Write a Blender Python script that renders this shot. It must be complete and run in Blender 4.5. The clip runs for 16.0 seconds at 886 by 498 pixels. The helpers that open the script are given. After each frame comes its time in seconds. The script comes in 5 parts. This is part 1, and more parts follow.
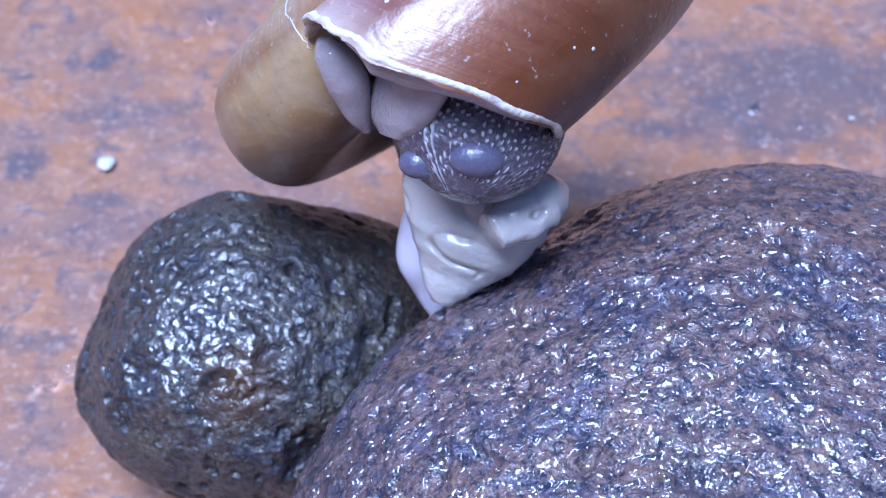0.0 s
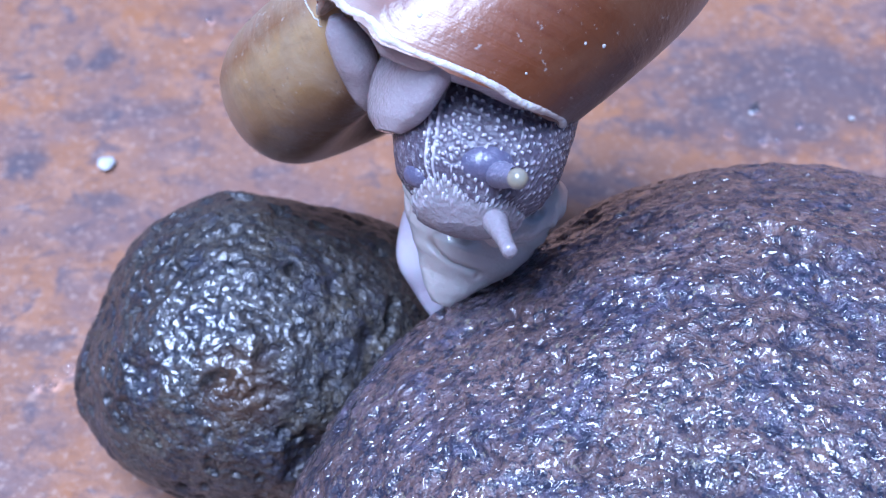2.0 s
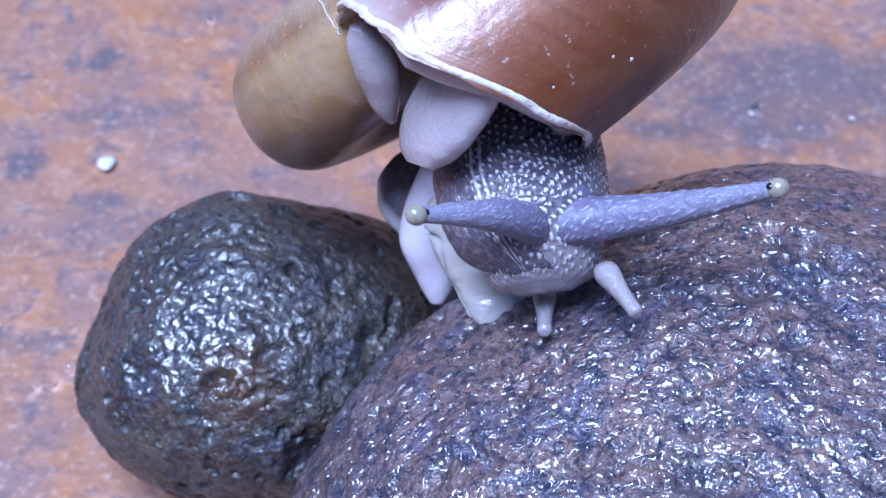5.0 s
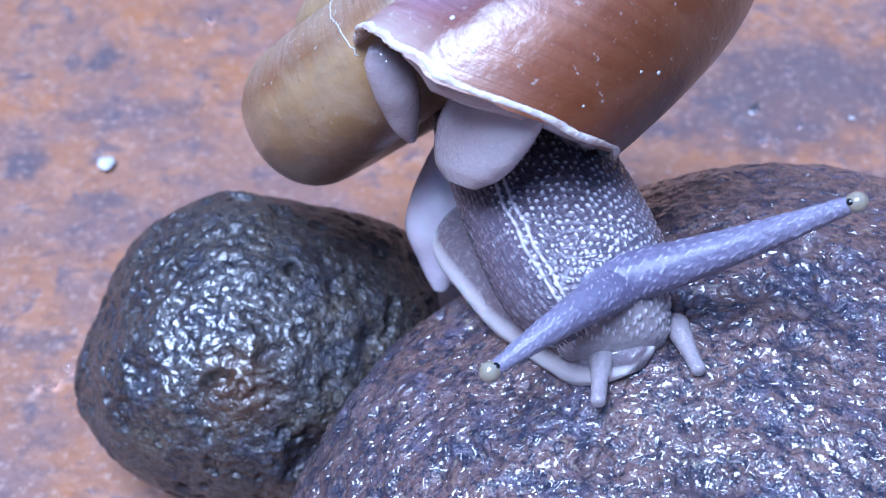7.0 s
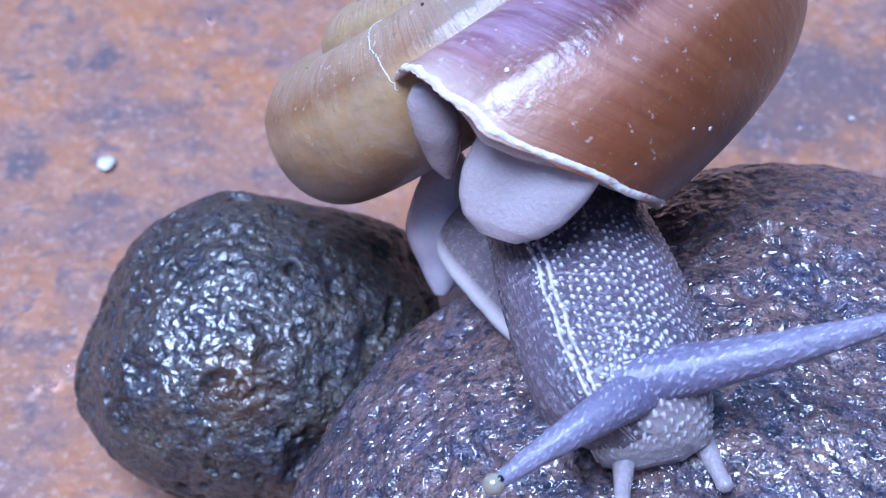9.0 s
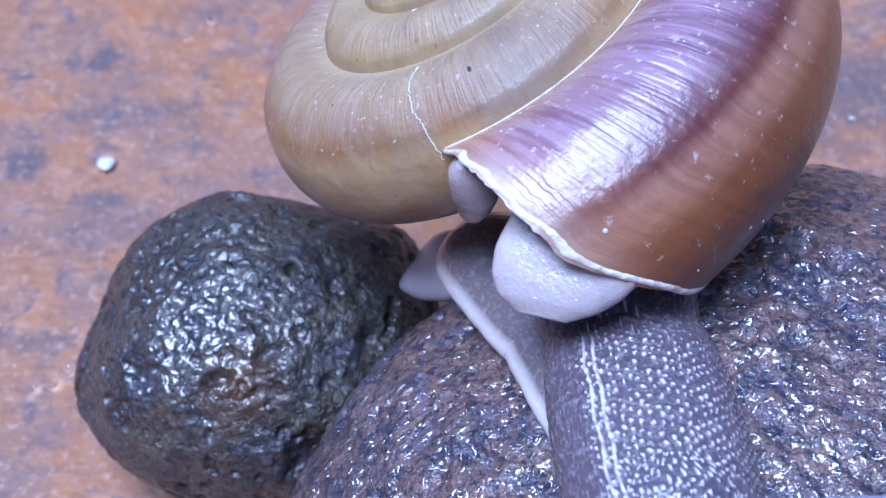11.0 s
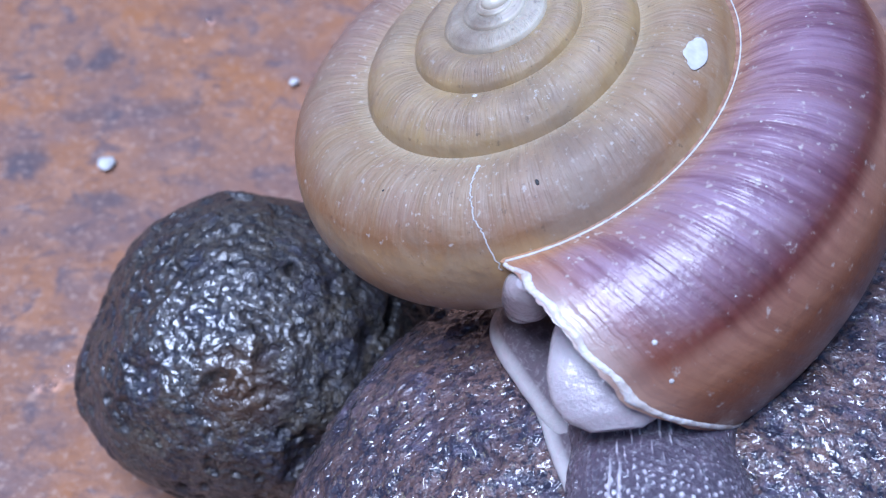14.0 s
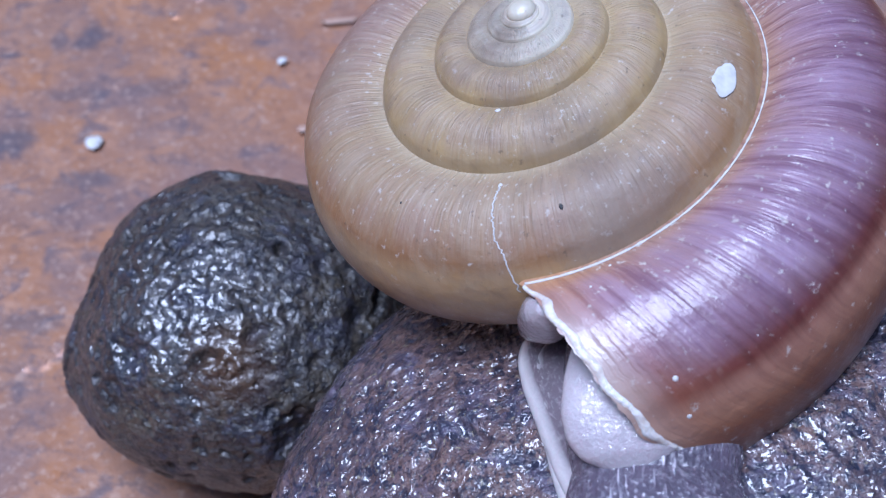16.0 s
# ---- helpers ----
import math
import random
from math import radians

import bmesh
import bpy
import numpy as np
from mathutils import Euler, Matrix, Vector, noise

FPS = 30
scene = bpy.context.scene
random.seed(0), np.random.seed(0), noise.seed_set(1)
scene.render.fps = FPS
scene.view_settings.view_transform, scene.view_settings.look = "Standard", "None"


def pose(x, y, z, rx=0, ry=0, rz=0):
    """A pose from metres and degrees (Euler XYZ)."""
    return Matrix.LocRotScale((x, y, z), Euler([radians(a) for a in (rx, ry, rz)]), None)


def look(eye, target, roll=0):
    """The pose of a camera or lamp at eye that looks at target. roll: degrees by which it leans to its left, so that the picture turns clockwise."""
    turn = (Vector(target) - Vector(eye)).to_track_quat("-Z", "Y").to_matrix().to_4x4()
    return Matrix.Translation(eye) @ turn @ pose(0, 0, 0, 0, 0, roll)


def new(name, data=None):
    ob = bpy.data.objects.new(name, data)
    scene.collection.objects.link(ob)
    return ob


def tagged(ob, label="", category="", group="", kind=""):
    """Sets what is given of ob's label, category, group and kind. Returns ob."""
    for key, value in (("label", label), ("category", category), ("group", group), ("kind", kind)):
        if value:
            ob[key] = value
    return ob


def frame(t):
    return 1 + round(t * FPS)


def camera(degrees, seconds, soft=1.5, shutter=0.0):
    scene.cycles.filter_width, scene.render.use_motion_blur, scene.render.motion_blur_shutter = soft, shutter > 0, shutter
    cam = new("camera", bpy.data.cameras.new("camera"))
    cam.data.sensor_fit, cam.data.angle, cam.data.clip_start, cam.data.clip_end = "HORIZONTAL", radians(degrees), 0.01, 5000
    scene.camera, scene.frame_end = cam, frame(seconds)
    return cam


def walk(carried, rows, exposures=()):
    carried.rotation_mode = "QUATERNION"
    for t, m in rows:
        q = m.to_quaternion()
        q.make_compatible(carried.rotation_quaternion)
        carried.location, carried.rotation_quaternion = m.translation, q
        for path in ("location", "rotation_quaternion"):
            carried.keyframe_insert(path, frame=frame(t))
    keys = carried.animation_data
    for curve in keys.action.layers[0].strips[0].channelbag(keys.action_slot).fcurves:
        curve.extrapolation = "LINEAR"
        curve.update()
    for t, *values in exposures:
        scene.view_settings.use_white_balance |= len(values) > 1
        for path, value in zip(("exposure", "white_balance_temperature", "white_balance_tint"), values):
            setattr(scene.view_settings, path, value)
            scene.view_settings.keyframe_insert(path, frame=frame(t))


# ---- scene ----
# ---- camera ----
EYE = (0.0, -0.08163, 0.09066)
AIM = (0.0, 0.0, 0.0)
cam = camera(36.0, 16.0, soft=1.3)
cam.data.dof.use_dof = True
cam.data.dof.focus_distance = 0.0755
cam.data.dof.aperture_fstop = 78.0
REST = look(EYE, AIM)
walk(cam, [(0.0, REST), (15.9, REST), (16.0, REST @ pose(0, 0, 0, -0.86, -0.48, 0))],
     exposures=[(0.0, 0.27, 4450, 12), (9.0, 0.25, 4450, 12), (12.5, 0.05, 4650, 12), (16.0, -0.20, 4850, 12)])

# ---- light ----
SUN_FROM = Vector((-0.22, -0.15, 0.96))
world = bpy.data.worlds.new("sky")
scene.world = world
world.use_nodes = True
sky = world.node_tree.nodes.new("ShaderNodeTexSky")
sky.sky_type, sky.sun_disc = "NISHITA", False
sky.sun_elevation = math.asin(SUN_FROM.normalized().z)
sky.sun_rotation = math.atan2(SUN_FROM.x, SUN_FROM.y)
world.node_tree.links.new(sky.outputs[0], world.node_tree.nodes["Background"].inputs[0])
world.node_tree.nodes["Background"].inputs[1].default_value = 0.092
sun = new("sun", bpy.data.lights.new("sun", "SUN"))
sun.data.energy, sun.data.angle, sun.data.color = 5.0, radians(34), (0.985, 0.95, 0.975)
sun.matrix_world = look(SUN_FROM, (0, 0, 0))


# ---- materials ----
class Nodes:
    """A small writer for node materials."""

    def __init__(self, name):
        self.mat = bpy.data.materials.new(name)
        self.mat.use_nodes = True
        self.tree = self.mat.node_tree
        self.shader = self.tree.nodes["Principled BSDF"]

    def add(self, kind, ins=(), **settings):
        n = self.tree.nodes.new("ShaderNode" + kind)
        for key, value in settings.items():
            if key == "operation":
                n.operation = value
            elif key == "blend":
                n.data_type, n.blend_type = "RGBA", value
            elif key == "attribute":
                n.attribute_name = value
            elif key == "feature":
                n.feature = value
            elif key == "invert":
                n.invert = value
        for key, value in dict(ins).items():
            if isinstance(value, bpy.types.NodeSocket):
                self.tree.links.new(value, n.inputs[key])
            else:
                n.inputs[key].default_value = value
        return n

    def place(self, stretch=(1, 1, 1), source="Object"):
        co = self.add("TexCoord").outputs[source]
        return self.add("Mapping", {"Vector": co, "Scale": stretch}).outputs[0]

    def noise(self, where, scale, detail=4.0, rough=0.55, warp=0.0):
        return self.add("TexNoise", {"Vector": where, "Scale": scale, "Detail": detail, "Roughness": rough, "Distortion": warp}).outputs[0]

    def ramp(self, value, stops):
        n = self.add("ValToRGB", {"Fac": value})
        e = n.color_ramp.elements
        while len(e) < len(stops):
            e.new(0.5)
        for k, (at, c) in enumerate(stops):
            e[k].position = at
            e[k].color = (*c, 1) if isinstance(c, tuple) else (c, c, c, 1)
        return n.outputs[0]

    def mix(self, fac, a, b, blend="MIX"):
        n = self.add("Mix", {0: fac, 6: a if isinstance(a, bpy.types.NodeSocket) else (*a, 1), 7: b if isinstance(b, bpy.types.NodeSocket) else (*b, 1)}, blend=blend)
        return n.outputs[2]

    def math(self, op, a, b=0.0):
        return self.add("Math", {0: a, 1: b}, operation=op).outputs[0]

    def bump(self, height, depth, under=None):
        ins = {"Height": height, "Distance": depth, "Strength": 1.0}
        if under is not None:
            ins["Normal"] = under
        return self.add("Bump", ins).outputs[0]

    def done(self, **ins):
        for key, value in ins.items():
            socket = self.shader.inputs[key.replace("_", " ")]
            if isinstance(value, bpy.types.NodeSocket):
                self.tree.links.new(value, socket)
            else:
                socket.default_value = value
        return self.mat


def stone_material(name, base, dark, warm, slate, fleck, wet, film_depth, film_scale, film_weight, dry, rust=None, soaked=None):
    """Wet pitted lava stone: a mottled ground mass, dark and pale grains, and a thin film of water over the relief."""
    n = Nodes(name)
    co = n.place()
    big = n.noise(co, 110, 5, 0.6, 0.6)
    mid = n.noise(co, 420, 6, 0.65, 0.4)
    fine = n.noise(co, 2100, 4, 0.7, 0.3)
    col = n.mix(n.ramp(big, [(0.38, 0.0), (0.62, 1.0)]), base, warm)
    # blue-violet patches: stone tone, and the film's bluish sheen put into the colour
    col = n.mix(n.ramp(n.noise(co, 230, 4, 0.6, 0.7), [(0.51, 0.0), (0.62, 0.65)]), col, slate)
    col = n.mix(n.ramp(n.noise(co, 150, 4, 0.6, 0.8), [(0.50, 0.0), (0.64, 0.55)]), col, dark)
    col = n.mix(n.ramp(n.noise(co, 520, 5, 0.65, 0.5), [(0.52, 0.0), (0.60, 0.7)]), col, dark)
    col = n.mix(n.ramp(n.noise(co, 1500, 4, 0.65), [(0.54, 0.0), (0.60, 0.9)]), col, dark)
    col = n.mix(n.ramp(fine, [(0.60, 0.0), (0.66, 0.8)]), col, fleck)
    grain = n.add("TexVoronoi", {"Vector": co, "Scale": 2600.0, "Randomness": 1.0}).outputs["Color"]
    pick = n.add("SeparateColor", {"Color": grain}).outputs[0]
    col = n.mix(n.ramp(pick, [(0.66, 0.0), (0.74, 0.55)]), col, dark)
    col = n.mix(n.ramp(pick, [(0.86, 0.0), (0.92, 0.5)]), col, warm)
    col = n.mix(n.ramp(n.noise(co, 5200, 3, 0.6), [(0.34, 0.9), (0.44, 0.0)]), col, dark)
    if rust:
        away = n.add("VectorMath", {0: n.add("TexCoord").outputs["Object"], 1: rust}, operation="DISTANCE").outputs["Value"]
        stain = n.math("ADD", away, n.math("MULTIPLY", n.math("SUBTRACT", mid, 0.5), 0.003))
        col = n.mix(n.ramp(stain, [(0.0, 0.8), (0.0009, 0.0)]), col, (0.085, 0.042, 0.018))
    cell = n.add("TexVoronoi", {"Vector": co, "Scale": 1150.0, "Randomness": 1.0}).outputs["Distance"]
    pores = n.ramp(cell, [(0.0, 0.0), (0.30, 1.0)])
    relief = n.bump(n.noise(co, 900, 3, 0.6, 0.5), 0.0005)
    relief = n.bump(n.noise(co, 3000, 2, 0.6, 0.3), 0.00014, relief)
    relief = n.bump(pores, 0.00012, relief)
    film = n.bump(n.noise(co, film_scale * 0.4, 1, 0.5, 0.4), film_depth)
    film = n.bump(n.noise(co, film_scale, 0.6, 0.5, 0.5), film_depth, film)
    pool = n.ramp(n.noise(co, 170, 4, 0.6, 0.4), [(0.36, 0.0), (0.60, 1.0)])
    if soaked:
        away = n.add("VectorMath", {0: n.add("TexCoord").outputs["Object"], 1: soaked[:3]}, operation="DISTANCE").outputs["Value"]
        away = n.math("ADD", away, n.math("MULTIPLY", n.math("SUBTRACT", n.noise(co, 200, 4, 0.6, 0.5), 0.5), 0.012))
        patch = n.ramp(n.math("DIVIDE", away, soaked[3]), [(0.55, 1.0), (1.0, 0.0)])
        pool = n.math("MULTIPLY", pool, n.math("ADD", n.math("MULTIPLY", patch, 0.8), 0.2))
        film_weight = n.math("MULTIPLY", film_weight, n.math("ADD", n.math("MULTIPLY", patch, 0.7), 0.3))
    return n.done(Base_Color=col, Roughness=n.ramp(big, [(0.3, wet), (0.7, wet + 0.15)]), Normal=relief, Specular_IOR_Level=0.5,
                  Coat_Weight=film_weight, Coat_Roughness=n.math("SUBTRACT", dry, n.math("MULTIPLY", pool, dry - 0.025)), Coat_IOR=1.68, Coat_Normal=film)


def floor_material():
    """Worn terracotta: orange and pink clay, grey-violet stains, and broad darker patches on the right."""
    n = Nodes("terracotta")
    co = n.place()
    big = n.noise(co, 60, 4, 0.55, 0.3)
    mid = n.noise(co, 190, 4, 0.55, 0.2)
    streaked = n.place((0.8, 1.0, 1.0))
    col = n.mix(n.ramp(big, [(0.35, 0.0), (0.65, 1.0)]), (0.34, 0.155, 0.068), (0.27, 0.145, 0.095))
    col = n.mix(n.ramp(n.noise(streaked, 330, 4), [(0.46, 0.0), (0.70, 0.7)]), col, (0.42, 0.235, 0.15))
    col = n.mix(n.ramp(n.noise(streaked, 95, 5, 0.6, 0.2), [(0.46, 0.0), (0.66, 0.75)]), col, (0.175, 0.12, 0.12))
    col = n.mix(n.ramp(n.noise(streaked, 330, 5, 0.65, 0.6), [(0.52, 0.0), (0.66, 0.8)]), col, (0.12, 0.09, 0.10))
    warp = n.math("MULTIPLY", n.math("SUBTRACT", n.noise(co, 420, 4, 0.6), 0.5), 1.5)
    for x, y, rx, ry, much in ((-0.0348, 0.0262, 0.0020, 0.0030, 0.85), (-0.0398, 0.0117, 0.0027, 0.0027, 0.8), (-0.0425, 0.0239, 0.0020, 0.0007, 0.8), (-0.0317, 0.0065, 0.0035, 0.0016, 0.7), (-0.0380, 0.0260, 0.0010, 0.0020, 0.6),
                               (-0.0270, 0.0190, 0.0040, 0.0020, 0.5), (-0.0345, -0.0105, 0.0050, 0.0014, 0.6), (0.0310, 0.0195, 0.0008, 0.0006, 0.8), (0.0200, 0.0160, 0.0060, 0.0018, 0.5), (0.0340, 0.0215, 0.0190, 0.0110, 0.7), (0.0130, 0.0090, 0.0080, 0.0030, 0.5), (-0.0350, 0.0180, 0.0050, 0.0012, 0.5)):
        off = n.add("VectorMath", {0: co, 1: (x, y, 0.0)}, operation="SUBTRACT").outputs[0]
        off = n.add("VectorMath", {0: off, 1: (1 / rx, 1 / ry, 0.0)}, operation="MULTIPLY").outputs[0]
        away = n.math("ADD", n.add("VectorMath", {0: off}, operation="LENGTH").outputs["Value"], warp)
        col = n.mix(n.ramp(away, [(0.45, much), (1.0, 0.0)]), col, (0.095, 0.080, 0.095))
    col = n.mix(n.ramp(n.noise(co, 1100, 4, 0.65), [(0.54, 0.0), (0.70, 0.55)]), col, (0.12, 0.08, 0.08))
    col = n.mix(n.ramp(n.noise(co, 1500, 3, 0.6), [(0.56, 0.0), (0.70, 0.5)]), col, (0.48, 0.34, 0.27))
    relief = n.bump(n.noise(co, 900, 4, 0.6), 0.0002)
    return n.done(Base_Color=col, Roughness=n.ramp(mid, [(0.4, 0.5), (0.6, 0.34)]), Normal=relief, Specular_IOR_Level=0.4)


def shell_material():
    n = Nodes("shell")
    turn = n.add("Attribute", attribute="turn").outputs["Fac"]
    girth = n.add("Attribute", attribute="girth").outputs["Fac"]
    co = n.place()
    at = n.add("CombineXYZ", {"X": n.math("MULTIPLY", turn, 1300.0), "Y": n.math("MULTIPLY", girth, 2.2)}).outputs[0]
    wide = n.add("CombineXYZ", {"X": n.math("MULTIPLY", turn, 330.0), "Y": n.math("MULTIPLY", girth, 1.6)}).outputs[0]
    lines = n.noise(at, 1.0, 2, 0.6, 0.1)
    streak = n.noise(n.add("CombineXYZ", {"X": n.math("MULTIPLY", turn, 800.0), "Y": n.math("MULTIPLY", girth, 2.0)}).outputs[0], 1.0, 4, 0.65, 0.2)
    # bands across the whorl: girth 0 under the whorl, 1 at the upper seam
    band = n.ramp(girth, [(0.0, (0.13, 0.06, 0.024)), (0.16, (0.092, 0.033, 0.012)), (0.27, (0.13, 0.040, 0.012)), (0.345, (0.20, 0.070, 0.026)), (0.372, (0.32, 0.155, 0.095)), (0.405, (0.33, 0.165, 0.115)), (0.428, (0.125, 0.034, 0.028)), (0.47, (0.115, 0.034, 0.038)), (0.56, (0.18, 0.080, 0.105)), (0.70, (0.26, 0.145, 0.185)), (0.84, (0.30, 0.165, 0.165)), (0.94, (0.36, 0.20, 0.15)), (1.0, (0.36, 0.21, 0.14))])
    # near the mouth the upper lavender is lightened: sheen put into the colour
    fresh = n.ramp(girth, [(0.0, (0.12, 0.045, 0.014)), (0.14, (0.080, 0.022, 0.006)), (0.27, (0.15, 0.040, 0.010)), (0.345, (0.25, 0.080, 0.026)), (0.372, (0.36, 0.165, 0.085)), (0.405, (0.37, 0.18, 0.11)), (0.428, (0.20, 0.056, 0.034)), (0.48, (0.20, 0.066, 0.042)), (0.60, (0.30, 0.145, 0.155)), (0.72, (0.38, 0.23, 0.27)), (0.84, (0.45, 0.22, 0.13)), (0.94, (0.44, 0.20, 0.075)), (1.0, (0.48, 0.25, 0.10))])
    band = n.mix(n.ramp(turn, [(0.01 / 5, 0.85), (0.055 / 5, 0.0)]), band, fresh)
    old = n.ramp(girth, [(0.0, (0.12, 0.055, 0.016)), (0.18, (0.15, 0.07, 0.018)), (0.29, (0.31, 0.185, 0.066)), (0.39, (0.41, 0.27, 0.125)), (0.44, (0.24, 0.125, 0.055)), (0.60, (0.30, 0.185, 0.085)), (0.9, (0.34, 0.23, 0.115)), (1.0, (0.42, 0.32, 0.19))])
    patchy = n.ramp(n.noise(co, 260, 4, 0.6), [(0.3, 0.0), (0.7, 1.0)])
    first = n.mix(patchy, (0.43, 0.305, 0.14), (0.27, 0.18, 0.082))
    col = n.mix(n.ramp(turn, [(0.42 / 5, 0.0), (0.75 / 5, 1.0)]), band, old)
    col = n.mix(n.ramp(turn, [(1.0 / 5, 0.0), (1.6 / 5, 1.0)]), col, first)
    col = n.mix(n.ramp(turn, [(3.1 / 5, 0.0), (4.1 / 5, 1.0)]), col, (0.60, 0.54, 0.42))
    # growth streaks: lilac and dark red-brown ones by turns; the lilac also carries painted sheen
    young = n.ramp(turn, [(0.4 / 5, 1.0), (0.8 / 5, 0.15)])
    upper = n.math("MULTIPLY", n.ramp(turn, [(0.10 / 5, 1.0), (0.30 / 5, 0.2)]), n.ramp(girth, [(0.44, 0.0), (0.56, 1.0), (0.90, 0.7), (0.97, 0.0)]))
    col = n.mix(n.math("MULTIPLY", upper, n.ramp(n.noise(wide, 0.55, 4, 0.6, 0.2), [(0.38, 0.15), (0.58, 0.8)])), col, (0.36, 0.25, 0.35))
    col = n.mix(n.math("MULTIPLY", n.math("MULTIPLY", n.ramp(girth, [(0.20, 0.15), (0.36, 0.5), (0.56, 1.0)]), young), n.ramp(streak, [(0.38, 0.75), (0.56, 0.0)])), col, n.mix(1.0, col, (0.50, 0.36, 0.42), "MULTIPLY"))
    # the young edge by the mouth is more orange
    col = n.mix(n.math("MULTIPLY", n.ramp(girth, [(0.38, 0.15), (0.50, 1.0)]), n.ramp(turn, [(0.0, 0.5), (0.012 / 5, 0.22), (0.04 / 5, 0.0)])), col, (0.42, 0.20, 0.085))
    col = n.mix(n.math("MULTIPLY", n.ramp(turn, [(0.35 / 5, 0.2), (0.8 / 5, 1.0)]), n.math("MULTIPLY", n.ramp(girth, [(0.36, 0.25), (0.56, 1.0)]), n.ramp(lines, [(0.52, 0.0), (0.72, 0.28)]))), col, (0.42, 0.35, 0.27))
    col = n.mix(n.math("MULTIPLY", n.math("MULTIPLY", n.ramp(girth, [(0.30, 0.0), (0.55, 1.0)]), n.ramp(turn, [(0.35 / 5, 0.0), (0.8 / 5, 1.0)])), n.ramp(lines, [(0.34, 0.24), (0.45, 0.0)])), col, (0.13, 0.09, 0.055))
    col = n.mix(n.math("MULTIPLY", n.ramp(girth, [(0.48, 0.0), (0.64, 1.0)]), n.ramp(turn, [(0.45 / 5, 0.0), (0.8 / 5, 0.16)])), col, (0.38, 0.32, 0.25))
    # chalky white margin behind the lip
    edge = n.math("MULTIPLY", n.ramp(girth, [(0.30, 0.0), (0.46, 0.5), (0.62, 0.8), (0.74, 0.4), (0.88, 0.1)]), n.ramp(turn, [(0.0, 0.9), (0.006 / 5, 0.40), (0.016 / 5, 0.0)]))
    col = n.mix(edge, col, (0.66, 0.58, 0.52))
    # scuffs, dust and grit
    worn = n.ramp(turn, [(0.4 / 5, 0.10), (0.9 / 5, 0.6)])
    col = n.mix(n.math("MULTIPLY", worn, n.ramp(n.noise(co, 260, 5, 0.7, 0.7), [(0.46, 0.0), (0.66, 0.85)])), col, (0.39, 0.30, 0.20))
    col = n.mix(n.math("MULTIPLY", worn, n.ramp(n.noise(co, 150, 5, 0.7, 0.4), [(0.50, 0.0), (0.66, 0.8)])), col, (0.15, 0.115, 0.085))
    col = n.mix(n.ramp(n.noise(co, 1500, 4, 0.7), [(0.63, 0.0), (0.72, 0.6)]), col, (0.60, 0.56, 0.52))
    col = n.mix(n.math("MULTIPLY", worn, n.ramp(n.noise(co, 1900, 3, 0.7), [(0.28, 0.8), (0.36, 0.0)])), col, (0.06, 0.045, 0.035))
    # short pale dashes where the skin of the shell has flaked along the growth lines, and dark grime in patches
    dash = n.noise(n.add("CombineXYZ", {"X": n.math("MULTIPLY", turn, 1000.0), "Y": n.math("MULTIPLY", girth, 22.0)}).outputs[0], 1.0, 2, 0.6, 0.1)
    where = n.math("MULTIPLY", n.ramp(girth, [(0.42, 0.0), (0.56, 1.0)]), n.ramp(n.noise(co, 240, 3, 0.6), [(0.44, 0.12), (0.62, 1.0)]))
    col = n.mix(n.math("MULTIPLY", where, n.ramp(dash, [(0.62, 0.0), (0.70, 0.8)])), col, (0.62, 0.57, 0.50))
    col = n.mix(n.math("MULTIPLY", n.ramp(turn, [(0.5 / 5, 0.0), (0.9 / 5, 1.0)]), n.ramp(n.noise(co, 120, 4, 0.6, 0.6), [(0.48, 0.0), (0.64, 0.55)])), col, (0.23, 0.165, 0.125))
    relief = n.bump(n.math("MULTIPLY", lines, n.math("MAXIMUM", n.ramp(turn, [(0.15 / 5, 0.35), (0.5 / 5, 0.0)]), n.ramp(girth, [(0.40, 0.12), (0.55, 1.0)]))), 0.00011, n.bump(n.noise(co, 700, 4, 0.6), 0.00010, n.bump(n.noise(co, 300, 3), 0.00012)))
    return n.done(Base_Color=col, Roughness=n.math("ADD", n.math("MULTIPLY", n.ramp(girth, [(0.38, 0.1), (0.52, 1.0)]), n.ramp(turn, [(0.5 / 5, 0.0), (0.95 / 5, 0.22)])), n.ramp(streak, [(0.3, 0.32), (0.7, 0.46)])), Normal=relief, Coat_Weight=n.math("MAXIMUM", n.ramp(turn, [(0.5 / 5, 0.65), (0.9 / 5, 0.10)]), n.ramp(girth, [(0.38, 0.6), (0.50, 0.0)])), Coat_Roughness=0.28, Coat_Normal=relief,
                  Subsurface_Weight=0.05, Subsurface_Radius=(0.003, 0.0015, 0.001), Subsurface_Scale=0.3)


def lip_material():
    n = Nodes("lip_enamel")
    co = n.place()
    col = n.mix(n.ramp(n.noise(co, 700, 4), [(0.4, 0.0), (0.65, 1.0)]), (0.80, 0.76, 0.72), (0.58, 0.48, 0.42))
    return n.done(Base_Color=col, Roughness=0.25, Normal=n.bump(n.noise(co, 1800, 4), 0.0002), Subsurface_Weight=0.2, Subsurface_Radius=(0.002, 0.0015, 0.001), Subsurface_Scale=0.3)


